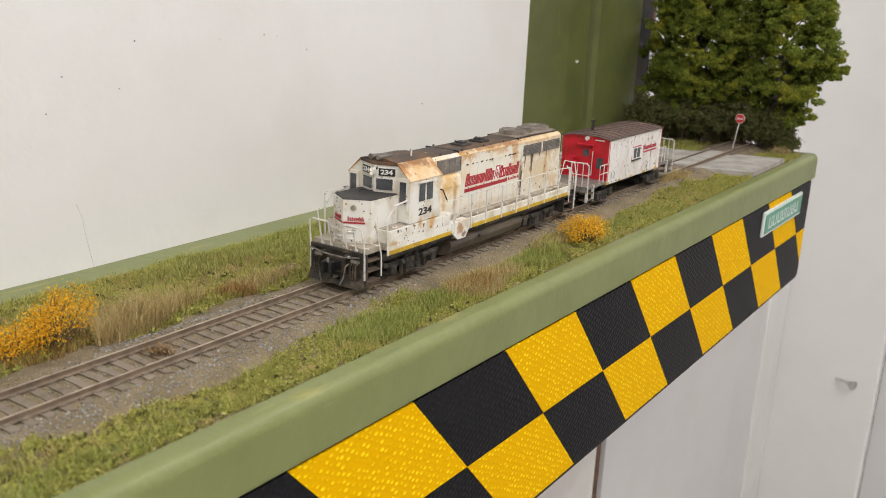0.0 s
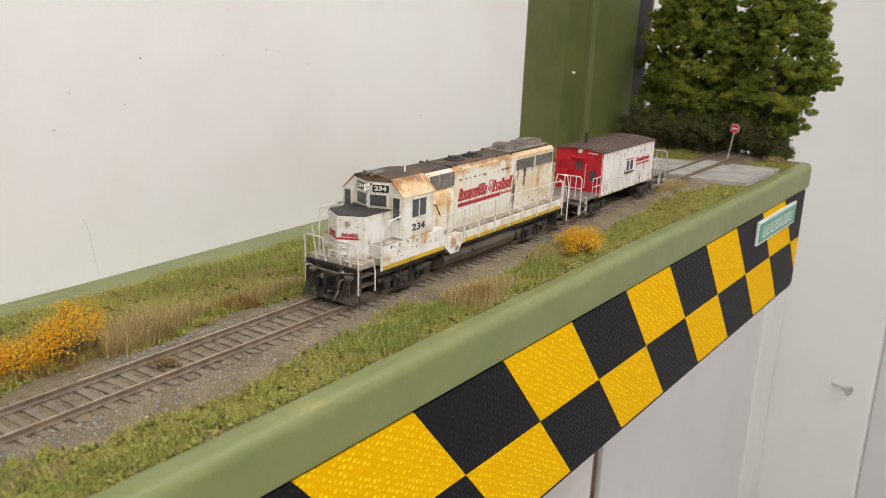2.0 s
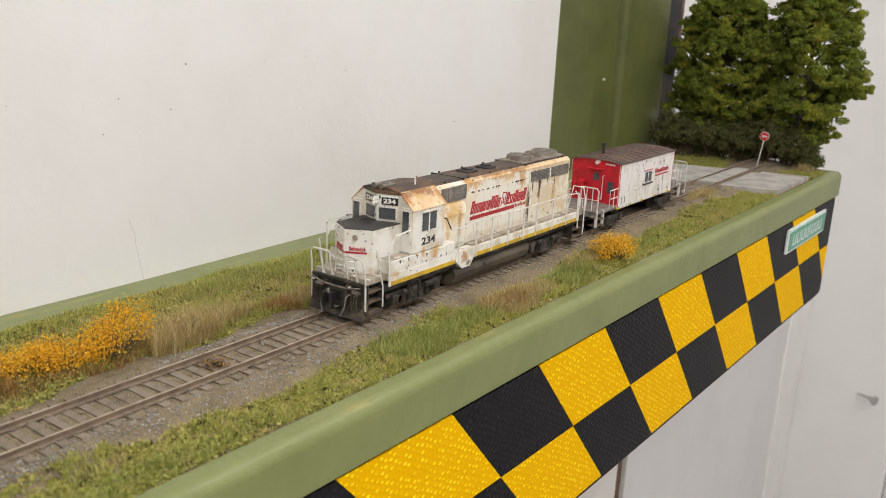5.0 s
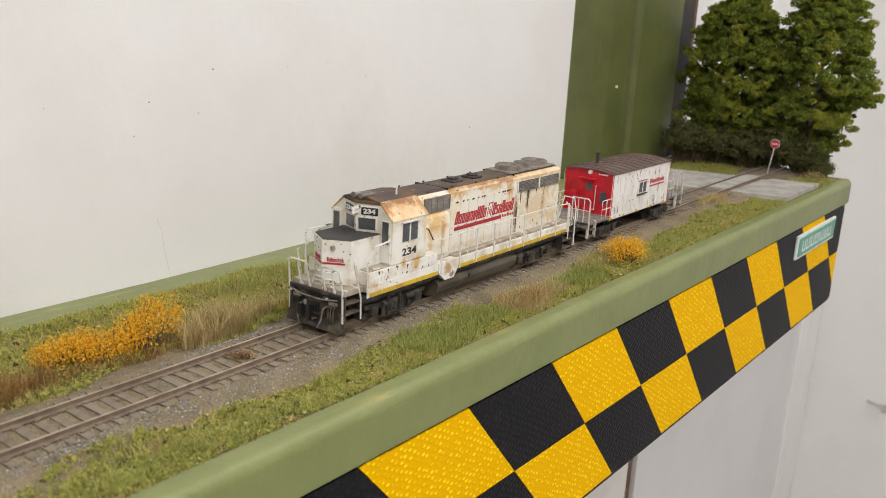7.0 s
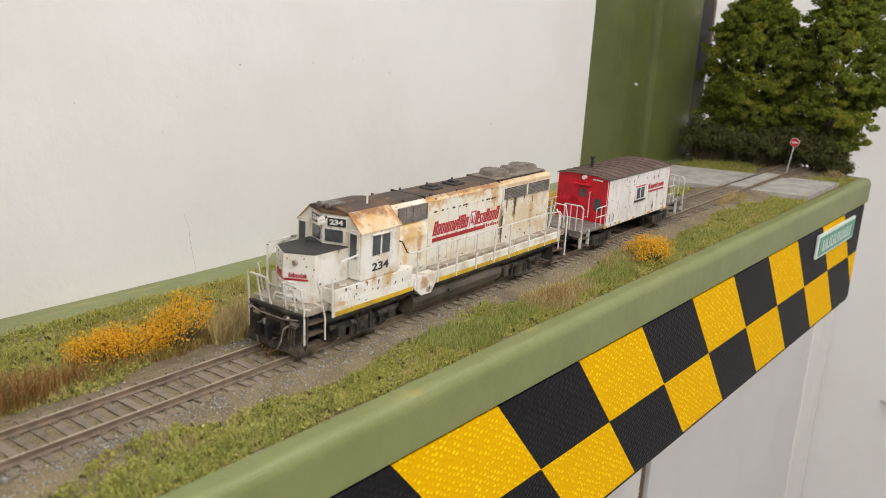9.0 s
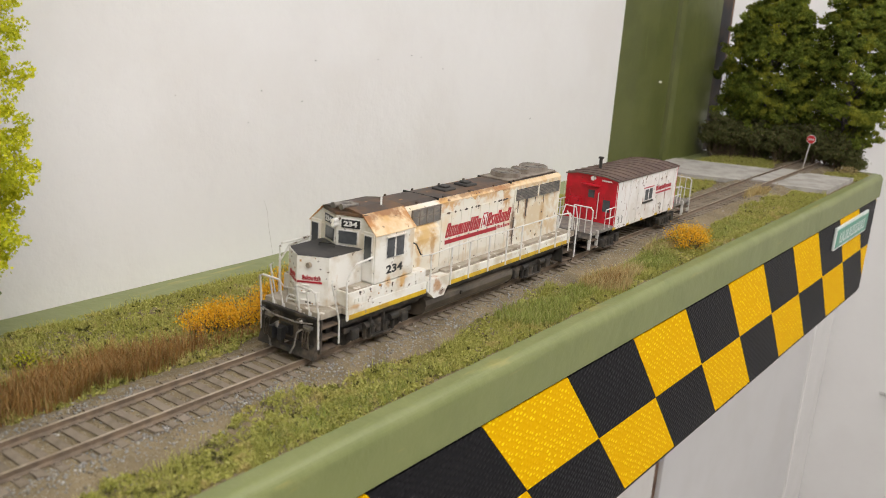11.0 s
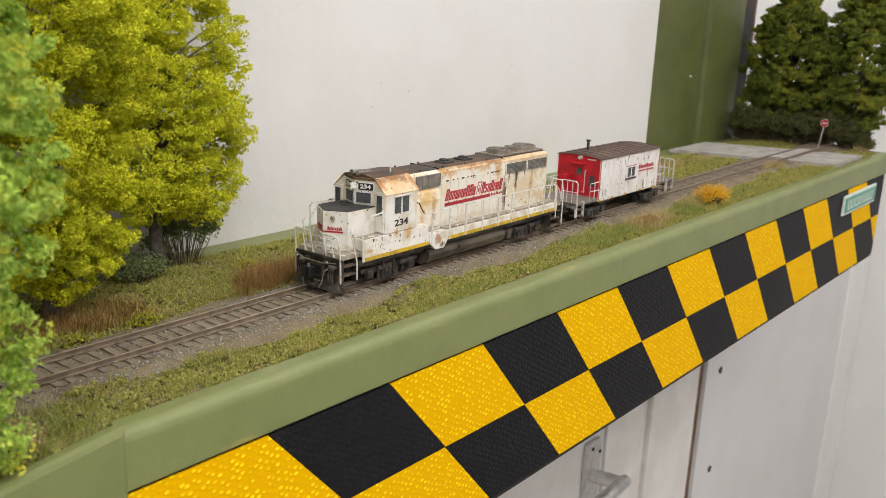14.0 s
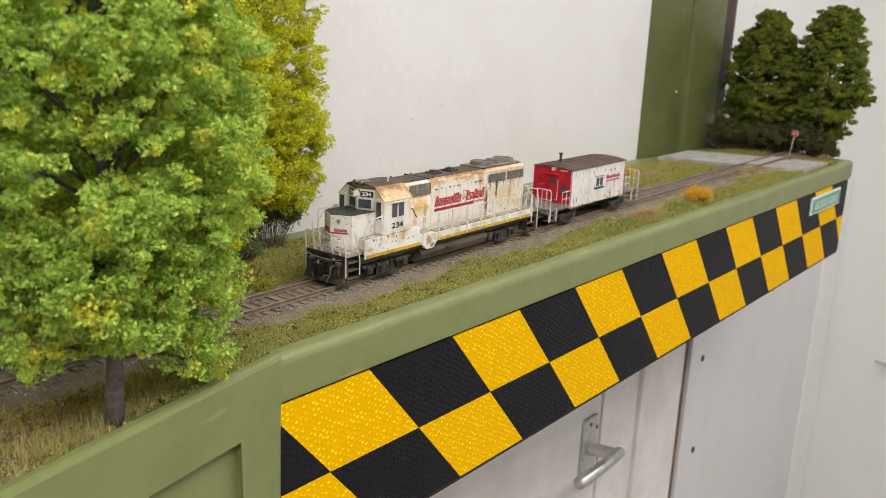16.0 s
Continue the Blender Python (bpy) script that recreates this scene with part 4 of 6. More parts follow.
tree(-0.851, -0.010, 0.225, 0.034, 0.057, 0.046, GREEN_LEAF, "fresh green leafy tree at the shelf edge", 285, 760, 0.0019, 0.0038, "green trees", 13, (0.009, 0.017), taper=0.05, extra=[(0.034, 0.002, 0.030, 0.013), (0.042, -0.002, 0.020, 0.011), (0.044, 0.002, 0.011, 0.009), (0.030, -0.004, 0.020, 0.011), (0.024, 0.004, 0.034, 0.014), (-0.030, 0.0, 0.036, 0.012), (0.046, 0.0, 0.034, 0.012), (0.052, 0.0, 0.046, 0.012)])
tree(-0.826, 0.122, 0.210, 0.040, 0.046, 0.040, GREEN_LEAF, "green leafy tree behind the track", 80, 500, 0.0024, 0.0042, "green trees", 14, (0.010, 0.018))
tree(-0.925, 0.105, 0.210, 0.040, 0.050, 0.045, GREEN_LEAF, "green leafy tree behind the track", 70, 420, 0.0026, 0.0042, "green trees", 15, (0.010, 0.018))
tree(0.206, 0.124, 0.180, 0.026, 0.042, 0.046, DARK_LEAF, "dark green leafy tree at the shelf end", 190, 950, 0.0022, 0.0040, "far trees", 16, (0.009, 0.016), taper=0.55, extra=[(-0.012, 0.038, 0.046, 0.013), (-0.006, 0.034, 0.060, 0.014), (0.0, 0.030, 0.036, 0.014), (0.0, 0.034, 0.082, 0.012), (-0.014, 0.030, 0.036, 0.012)])
tree(0.214, 0.042, 0.186, 0.026, 0.048, 0.046, DARK_LEAF, "dark green leafy tree at the shelf end", 170, 900, 0.0022, 0.0040, "far trees", 17, (0.010, 0.019), extra=[(-0.012, 0.030, 0.040, 0.014), (-0.006, 0.036, 0.050, 0.014), (-0.014, 0.014, 0.036, 0.013), (-0.010, 0.044, 0.040, 0.013)])
rng = np.random.default_rng(99)

# small stop sign at the road
stop = empty("stop_sign", pose(0.161, 0.062, float(gz(0.161, 0.062))), "small red stop sign on a thin grey post", "sign")
part("pole", tube(bmesh.new(), [(0, 0.001, -0.002), (0.003, -0.0025, 0.0325)], 0.0005, 8), GREY_RAIL, stop)


def octagon(r, x0, x1):
    return prism(bmesh.new(), [(-0.0022 + r * math.cos(math.pi / 8 + k * math.pi / 4), 0.0290 + r * math.sin(math.pi / 8 + k * math.pi / 4)) for k in range(8)], "x", x0, x1)


face = part("face", octagon(0.0046, 0.0016, 0.0023), SIGN_WHITE, stop, "white rim of the sign")
part("field", octagon(0.0042, 0.0013, 0.0017), STOP_RED, face, "red octagonal field")
for k in range(4):
    part("word_bar", boxed((0.0011, -0.0048 + k * 0.00135, 0.0282, 0.0014, -0.0048 + k * 0.00135 + 0.0009, 0.0298)), SIGN_WHITE, face)

# ---- the locomotive: its nose points to -x, z = 0 is the rail head ----
LX = -0.302
loco = empty("diesel_locomotive", pose(LX, yc(LX), 0), "weathered white model diesel locomotive with rust streaks and red lettering", "locomotive")


def lx(v):
    return v - LX


def lp(name, bm, mat, parent=None, label="", smooth=False):
    """A loco part drawn with x as it stands at the start of the film."""
    for v in bm.verts:
        v.co.x -= LX
    return part(name, bm, mat, parent or loco, label, smooth)


HALF, HOOD = 0.0178, 0.0111
lp("underframe", boxed((-0.392, -0.0125, 0.0085, -0.211, 0.0125, 0.0165), (-0.388, -0.0166, 0.0120, -0.214, 0.0166, 0.0150), bevel=0.0004), UNDER, label="black underframe")
lp("deck", boxed((-0.3978, -0.0150, 0.0165, -0.3860, 0.0150, 0.0192), (-0.3862, -0.0168, 0.0165, -0.2035, 0.0168, 0.0191), bevel=0.0003), DECK, label="tan walkway deck")
for s in (-1, 1):
    a, b = (-HALF, -HALF + 0.0012) if s < 0 else (HALF - 0.0012, HALF)
    yo = (-HALF - 0.00015, -HALF + 0.0002) if s < 0 else (HALF - 0.0002, HALF + 0.00015)
    for x0, x1 in ((-0.3855, -0.3362), (-0.3205, -0.2095)):
        sill = lp("side_sill", boxed((x0, a, 0.0142, x1, b, 0.0196), bevel=0.0002), CREAM, label="dirty white side sill")
        lp("stripe", boxed((x0 + 0.0005, yo[0], 0.0144, x1 - 0.0005, yo[1], 0.0163)), YELLOW, sill, "worn yellow stripe")
    # raised side box under the cab and beside the nose
    yb = sorted((s * 0.0112, s * (HALF - 0.0001)))
    raised = lp("side_box", boxed((-0.3855, yb[0], 0.0193, -0.3372, yb[1], 0.0253), bevel=0.0003), CREAM, label="white equipment box")
    lp("box_top", boxed((-0.3848, yb[0] + 0.0004, 0.0253, -0.3716, yb[1] - 0.0005, 0.0257)), DECK, raised, "tan worn top")
    yl = sorted((s * (HALF + 0.0001), s * (HALF - 0.0004)))
    for k in range(4):
        lp("louvre", boxed((-0.382 + k * 0.0022, yl[0], 0.0205, -0.3806 + k * 0.0022, yl[1], 0.0222)), CREAM, raised)
    lp("hatch", boxed((-0.3520, yl[0], 0.0200, -0.3460, yl[1], 0.0247), bevel=0.0002), CREAM, raised)
    lp("hatch", boxed((-0.3445, yl[0], 0.0200, -0.3385, yl[1], 0.0247), bevel=0.0002), CREAM, raised)
    # slanted step between cab and walkway
    bm = bmesh.new()
    prism(bm, [(-0.3362, 0.0196), (-0.3205, 0.0196), (-0.3205, 0.0155), (-0.3240, 0.0108), (-0.3310, 0.0108), (-0.3362, 0.0150)], "y", s * (HALF - 0.0045), s * (HALF + 0.0004))
    lp("side_step", bm, CREAM, label="rust spotted step box")
    lp("valve_box", boxed((-0.3195, *sorted((s * 0.0112, s * 0.0150))[:1], 0.0191, -0.2160, sorted((s * 0.0112, s * 0.0150))[1], 0.0202), bevel=0.0003), DECK, label="low tan duct along the hood")

# cab
cab = lp("cab", boxed((-0.3710, -HALF, 0.0256, -0.3468, HALF, 0.0452), bevel=0.0003), CREAM, label="white cab with rust runs")
bm = bmesh.new()
prism(bm, [(-HALF, 0.0452), (HALF, 0.0452), (0.0104, 0.0522), (0.0040, 0.0533), (-0.0040, 0.0533), (-0.0104, 0.0522)], "x", -0.3709, -0.3469)
lp("cab_gable", bm, CREAM, cab)
for s in (-1, 1):
    bm = bmesh.new()
    n = (0.00035, 0.00035)
    pts = [(s * (HALF + 0.0003), 0.0450), (s * (HALF + 0.0003), 0.0454), (s * 0.0106, 0.0527), (s * 0.0103, 0.0521)]
    prism(bm, pts, "x", -0.3714, -0.3461)
    lp("cab_roof_side", bm, RUST, cab, "orange rusted roof slope")
bm = bmesh.new()
prism(bm, [(-0.0106, 0.0522), (0.0106, 0.0522), (0.0106, 0.0527), (0.0040, 0.0538), (-0.0040, 0.0538), (-0.0106, 0.0527)], "x", -0.3716, -0.3459)
lp("cab_roof", bm, ROOF_BROWN, cab, "brown sooty roof")


bm = bmesh.new()
prism(bm, [(-0.3746, 0.0), (-0.3706, 0.0104), (-0.3700, 0.0104), (-0.3700, -0.0104), (-0.3706, -0.0104)], "z", 0.0384, 0.0512)
lp("cab_front", bm, CREAM, cab)
bm = bmesh.new()
prism(bm, [(-0.3752, 0.0), (-0.3708, 0.0112), (-0.3690, 0.0112), (-0.3690, -0.0112), (-0.3708, -0.0112)], "z", 0.0512, 0.0524)
lp("roof_brow", bm, ROOF_BROWN, cab, "brown roof brow")


def pane(name, x0, y0, z0, x1, y1, z1, grow, thin, parent):
    """A dark pane in a pale frame; grow is the frame's width, thin the axis it faces along."""
    d = {"x": (0, grow, grow), "y": (grow, 0, grow)}[thin]
    fr = lp("window_frame", boxed((x0 - d[0], y0 - d[1], z0 - d[2], x1 + d[0], y1 + d[1], z1 + d[2]), bevel=0.0001), SILVER, parent, "pale window frame")
    e = 0.00012
    g = {"x": (e, 0, 0), "y": (0, e, 0)}[thin]
    lp("pane", boxed((x0 - g[0], y0 - g[1], z0, x1 + g[0], y1 + g[1], z1)), WINDOW, parent, "dark glass pane")


for s in (-1, 1):
    y0, y1 = sorted((s * (HALF - 0.001), s * (HALF + 0.00018)))
    pane("side", -0.3642, y0, 0.0352, -0.3596, y1, 0.0432, 0.0004, "y", cab)
    pane("side", -0.3584, y0, 0.0352, -0.3537, y1, 0.0432, 0.0004, "y", cab)
    a, b = sorted((s * 0.0014, s * 0.0084))
    for nm, gr, x0, mt, lb in (("window_frame", 0.0004, -0.3749, SILVER, "pale window frame"), ("windscreen", 0.0, -0.3752, WINDOW, "dark windscreen glass")):
        bm = boxed((x0, a - gr, 0.0400 - gr, -0.3730, b + gr, 0.0450 + gr))
        for v in bm.verts:
            v.co.x += 0.385 * abs(v.co.y)
        lp(nm, bm, mt, cab, lb)
    a, b = sorted((s * 0.0126, s * 0.0161))
    d = lp("cab_door", boxed((-0.3715, a - 0.0009, 0.0262, -0.3705, b + 0.0009, 0.0462), bevel=0.0002), CREAM, cab, "white front cab door")
    pane("door", -0.3718, a, 0.0350, -0.3708, b, 0.0447, 0.0004, "x", d)
    a, b = sorted((s * 0.0024, s * 0.0094))
    # the boards face a little outwards
    def splay(bm):
        for v in bm.verts:
            v.co.x += 0.42 * (abs(v.co.y) - 0.0030)
        return bm
    lp("board_rim", splay(boxed((-0.3738, a - 0.0004, 0.0458, -0.3704, b + 0.0007, 0.0503), bevel=0.0005)), CREAM, cab)
    board = lp("number_board", splay(boxed((-0.3741, a, 0.0463, -0.3710, b + 0.0002, 0.0498), bevel=0.0004)), BLACK_PLATE, cab, "black number board")
    numerals("234", 0.0028, WHITE_PRINT, board, pose(lx(-0.37425 + 0.42 * ((abs(a + b) / 2) - 0.0030)), (a + b) / 2, 0.04805, 90, 0, -90 - s * 22.8), wide=1.35)
    numerals("234", 0.0046, BLACK_PRINT, cab, pose(lx(-0.3590), s * (HALF + 0.0001), 0.0301, 90, 0, 0 if s < 0 else 180), wide=1.5)
    lp("grab_iron", tube(bmesh.new(), [(-0.3472, s * HALF, 0.0385), (-0.3468, s * (HALF + 0.0012), 0.0382), (-0.3432, s * (HALF + 0.0012), 0.0330), (-0.3395, s * (HALF - 0.001), 0.0318)], 0.0003), BLACK_PLATE, cab)
    lp("sun_visor", boxed((-0.3648, *sorted((s * HALF, s * (HALF + 0.0014)))[:1], 0.0438, -0.3530, sorted((s * HALF, s * (HALF + 0.0014)))[1], 0.0441)), CREAM, cab)
for zz in (0.0474, 0.0490):
    lamp_o = lp("headlight", drum(bmesh.new(), -0.3768, 0, zz, 0.0010, 0.004, "x", 14), SILVER, cab)
    lp("lens", drum(bmesh.new(), -0.3769, 0, zz, 0.0008, 0.0003, "x", 14), LENS, lamp_o, "clear headlight glass")
horn = lp("horn", tube(bmesh.new(), [(-0.3640, 0.0015, 0.0545), (-0.3735, 0.0015, 0.0548), (-0.3755, 0.0015, 0.0548)], 0.0005, 10, 0.0013), GRILLE, cab)
lp("horn_bell", tube(bmesh.new(), [(-0.3640, -0.0015, 0.0542), (-0.3720, -0.0015, 0.0544), (-0.3740, -0.0015, 0.0544)], 0.0005, 10, 0.0012), GRILLE, horn)
lp("horn_foot", boxed((-0.3660, -0.002, 0.0530, -0.3640, 0.002, 0.0546)), GRILLE, horn)
lp("antenna", tube(bmesh.new(), [(-0.3550, -0.0060, 0.0525), (-0.3550, -0.0060, 0.0572)], 0.0004, 8), WHITE_PRINT, cab)

# nose
bm = bmesh.new()
outline = [(-0.3705, -0.0112), (-0.3705, 0.0112), (-0.3896, 0.0108), (-0.3958, 0.0), (-0.3896, -0.0108)]
prism(bm, outline, "z", 0.0192, 0.0384)
nose = lp("nose", bm, CREAM, label="white short hood with rust spots")
bm = bmesh.new()
prism(bm, [(x + 0.0004 * (1 if x < -0.38 else -0.2), y * 0.97) for x, y in outline], "z", 0.0384, 0.0388)
lp("nose_top", bm, BLACK_PAINT, nose, "matt black nose top")
lp("grab_iron", tube(bmesh.new(), [(-0.380, 0.004, 0.0386), (-0.380, 0.004, 0.0400), (-0.3775, -0.002, 0.0400), (-0.3775, -0.002, 0.0386)], 0.00025), BLACK_PLATE, nose)
for k in range(4):
    lp("nose_louvre", boxed((-0.3820 + k * 0.0022, -0.0108, 0.0215, -0.3805 + k * 0.0022, -0.0104, 0.0262)), DECK, nose)
bell = lp("round_plate", drum(bmesh.new(), -0.3946, -0.0045, 0.0352, 0.0011, 0.0012, "x", 14), DECK, nose)
# nose livery: a red band and a row of plain bars on both slanted faces


def on_face(s, u0, u1, z0, z1, out=0.00022):
    """A flat patch on a front face of the nose, u metres from the middle edge."""
    a, b = Vector((-0.3958, 0.0)), Vector((-0.3896, s * 0.0108))
    d = (b - a).normalized()
    n = Vector((-abs(d.y), s * abs(d.x)))
    bm = bmesh.new()
    p, q = a + d * u0, a + d * u1
    prism(bm, [tuple(p - n * 0.0001), tuple(q - n * 0.0001), tuple(q + n * out), tuple(p + n * out)], "z", z0, z1)
    return bm


for s in (-1, 1):
    lp("red_band", on_face(s, 0.0002, 0.0100, 0.0279, 0.0287), RED, nose, "red livery band")
    for k in range(8):
        u = 0.0022 + k * 0.00092
        lp("letter_bar", on_face(s, u, u + 0.00030, 0.0291, 0.0291 + (0.0019 if k in (0, 2, 7) else 0.0014)), RED, nose)
        lp("letter_bar", on_face(s, u + 0.00042, u + 0.00070, 0.0291, 0.0291 + (0.0019 if k in (0, 5) else 0.0014)), RED, nose)
    for k in range(3):
        lp("grab_iron", on_face(s, 0.0020, 0.0050, 0.0210 + k * 0.0030, 0.0213 + k * 0.0030, 0.0008), CREAM, nose)
    lp("nose_hatch", on_face(s, 0.0058, 0.0090, 0.0200, 0.0245, 0.0003), CREAM, nose)

# plain shapes of the livery: t tall ring, r low ring, n low arch, i stem, E emblem field
LIVERY_ROW = "trrwnviitr E tsntrnt"
LETTER_W = {"t": 2.15, "r": 1.9, "n": 1.95, "w": 2.9, "v": 2.0, "i": 0.95, "s": 1.8, "E": 3.2, " ": 0.1}
LETTER_STROKES = {
    "t": ((0, 0, 0.40, 1), (0.60, 0, 1, 0.92), (0.40, 0.84, 0.9, 1.0), (0.40, 0, 0.60, 0.13), (0.40, 0.44, 0.60, 0.57)),
    "r": ((0, 0, 0.38, 0.76), (0.62, 0, 1, 0.76), (0.38, 0.64, 0.62, 0.76), (0.38, 0, 0.62, 0.12)),
    "n": ((0, 0, 0.38, 0.76), (0.62, 0, 1, 0.76), (0.38, 0.62, 0.62, 0.76)),
    "w": ((0, 0, 0.26, 0.76), (0.37, 0, 0.63, 0.76), (0.74, 0, 1, 0.76), (0.26, 0, 0.37, 0.14), (0.63, 0, 0.74, 0.14)),
    "v": ((0, 0, 0.42, 0.76), (0.58, 0.2, 1, 0.76), (0.42, 0, 0.8, 0.2)),
    "i": ((0, 0, 1, 1),),
    "s": ((0, 0.44, 0.5, 0.76), (0.5, 0.62, 1, 0.76), (0.5, 0, 1, 0.36), (0, 0, 0.5, 0.14), (0.3, 0.34, 0.7, 0.46)),
    "E": ((-0.06, -0.04, 1.06, 1.14),)}


def strip(bm, u0, v0, u1, v1, ya, yb, side):
    """One slanted stroke on a hood side; on the far side it runs the other way round."""
    lean = [(u0 + (v0 - 0.0338) * 0.26, v0), (u1 + (v0 - 0.0338) * 0.26, v0), (u1 + (v1 - 0.0338) * 0.26, v1), (u0 + (v1 - 0.0338) * 0.26, v1)]
    prism(bm, lean if side < 0 else [(-0.5800 - x, z) for x, z in lean], "y", ya, yb)


# long hood
bm = bmesh.new()
prism(bm, [(-HOOD, 0.0192), (HOOD, 0.0192), (HOOD, 0.0500), (0.0092, 0.0516), (-0.0092, 0.0516), (-HOOD, 0.0500)], "x", -0.3472, -0.2142)
hood = lp("long_hood", bm, CREAM_HOOD, label="rust stained cream long hood")
bm = bmesh.new()
prism(bm, [(-0.0094, 0.0516), (0.0094, 0.0516), (0.0060, 0.0523), (-0.0060, 0.0523)], "x", -0.3464, -0.2148)
lp("hood_roof", bm, ROOF_BROWN, hood, "brown sooty hood roof")
for s in (-1, 1):
    f0, f1 = sorted((s * (HOOD - 0.0002), s * (HOOD + 0.00025)))
    # engine doors with gaps
    x = -0.3195
    while x < -0.266:
        d = lp("hood_door", boxed((x, f0, 0.0215, x + 0.0072, f1, 0.0452), bevel=0.0001), CREAM_HOOD, hood)
        lp("latch", boxed((x + 0.0060, *sorted((s * HOOD, s * (HOOD + 0.0005)))[:1], 0.0325, x + 0.0066, sorted((s * HOOD, s * (HOOD + 0.0005)))[1], 0.0332)), GRILLE, d)
        x += 0.0075
    # air intake below the roof, behind the cab
    g = lp("intake_grille", boxed((-0.3408, f0, 0.0433, -0.3215, sorted((s * HOOD, s * (HOOD + 0.0006)))[1] if s > 0 else f1, 0.0497), (-0.3408, sorted((s * HOOD, s * (HOOD + 0.0006)))[0], 0.0433, -0.3215, f1, 0.0497)), GRILLE, hood, "grey air intake mesh")
    for k in range(5):
        xx = -0.3408 + k * 0.0193 / 4
        lp("grille_bar", boxed((xx - 0.00025, *sorted((s * HOOD, s * (HOOD + 0.0009)))[:1], 0.0431, xx + 0.00025, sorted((s * HOOD, s * (HOOD + 0.0009)))[1], 0.0499)), FAN, g)
    for zz in (0.0431, 0.0465, 0.0498):
        lp("grille_bar", boxed((-0.3410, *sorted((s * HOOD, s * (HOOD + 0.0008)))[:1], zz - 0.0002, -0.3213, sorted((s * HOOD, s * (HOOD + 0.0008)))[1], zz + 0.0002)), FAN, g)
    # blower duct bulge under the intake
    bm = bmesh.new()
    prism(bm, [(s * HOOD, 0.0215), (s * (HOOD + 0.0024), 0.0225), (s * (HOOD + 0.0026), 0.0370), (s * (HOOD + 0.0017), 0.0408), (s * HOOD, 0.0425)], "x", -0.3466, -0.3232)
    lp("blower_duct", bm, RUSTED_CREAM, hood, "rust streaked duct")
    # radiator shutters at the rear
    for x0 in (-0.2600, -0.2378):
        r = lp("radiator_grille", boxed((x0, *sorted((s * HOOD, s * (HOOD + 0.0003)))[:1], 0.0424, x0 + 0.0216, sorted((s * HOOD, s * (HOOD + 0.0003)))[1], 0.0480)), BLACK_PLATE, hood, "dark radiator opening")
        for k in range(7):
            zz = 0.0426 + k * 0.00078
            lp("slat", boxed((x0, *sorted((s * HOOD, s * (HOOD + 0.0008)))[:1], zz, x0 + 0.0216, sorted((s * HOOD, s * (HOOD + 0.0008)))[1], zz + 0.00048)), GRILLE, r)
        for xx in (x0 - 0.0003, x0 + 0.0213):
            lp("grille_edge", boxed((xx, *sorted((s * HOOD, s * (HOOD + 0.0009)))[:1], 0.0422, xx + 0.0006, sorted((s * HOOD, s * (HOOD + 0.0009)))[1], 0.0482)), CREAM_HOOD, r)
    # rusted upper corner of the hood, its lower edge ragged
    wear = random.Random(40 + s)
    low = [(-0.3195 + 0.0021 * k, 0.0500 - 0.0004 * abs(wear.gauss(0, 1)) - (0.0012 if wear.random() < 0.14 else 0)) for k in range(51)]
    bm = bmesh.new()
    prism(bm, low + [(low[-1][0], 0.0501), (low[0][0], 0.0501)], "y", s * (HOOD - 0.0001), s * (HOOD + 0.00013))
    lp("rusted_edge", bm, RUST, hood, "orange rust along the roof edge")
    bm = bmesh.new()
    prism(bm, [(s * (HOOD + 0.0001), 0.0500), (s * 0.0092, 0.0517), (s * 0.0088, 0.0517), (s * 0.0100, 0.0500)], "x", -0.3206, -0.2146)
    lp("roof_corner", bm, RUST, hood, "orange rusted roof corner")
    # chips in the paint, dark rust showing
    for n in range(13):
        below = n % 3 == 0
        x0, q = wear.uniform(-0.3845, -0.3380), wear.uniform(0.00022, 0.0007)
        z0 = 0.0198 + abs(wear.gauss(0, 0.0012)) if below else 0.0248 - abs(wear.gauss(0, 0.0008))
        if z0 > 0.0249 or z0 < 0.0196:
            continue
        drop = wear.uniform(0.8, 5.0) if not below else wear.uniform(0.6, 1.2)
        bm = bmesh.new()
        prism(bm, [(x0 + q * wear.uniform(0.6, 1.3) * math.cos(a), z0 + q * wear.uniform(0.5, 1.2) * math.sin(a) * (drop if math.sin(a) < -0.9 else 0.8)) for a in [k * math.pi / 4 for k in range(8)]], "y", s * (HALF - 0.0003), s * (HALF + 0.00003))
        lp("paint_chip", bm, ROOF_BROWN if wear.random() < 0.5 else RUST_DRIP, hood, "rust chip in the paint")
    for n in range(13):
        u0, z0, q = wear.uniform(0.0004, 0.0106), wear.choice((0.0200, 0.0245, 0.0330, 0.0360, 0.0372)) + wear.uniform(-0.0006, 0.0006), wear.uniform(0.0004, 0.0009)
        lp("paint_chip", on_face(s, u0, u0 + q, z0, z0 + q * wear.uniform(0.6, 1.2), 0.00005), ROOF_BROWN if n % 2 else RUST_DRIP, nose)
    # rusted paint edges and dark runs, ragged and tapering
    ragged = random.Random(5 + s)
    yr = (s * (HOOD - 0.0001), s * (HOOD + 0.00029))
    for _ in range(15):
        x0, w = ragged.uniform(-0.319, -0.266), ragged.uniform(0.001, 0.0045)
        bm = bmesh.new()
        prism(bm, [(x0, 0.0449), (x0 + w * 0.3, 0.0447 - ragged.uniform(0, 0.0005)), (x0 + w * 0.7, 0.0447 - ragged.uniform(0, 0.0003)), (x0 + w, 0.0450), (x0 + w * 0.5, 0.0453)], "y", *yr)
        lp("chipped_edge", bm, ROOF_BROWN, hood, "rusted paint edge")
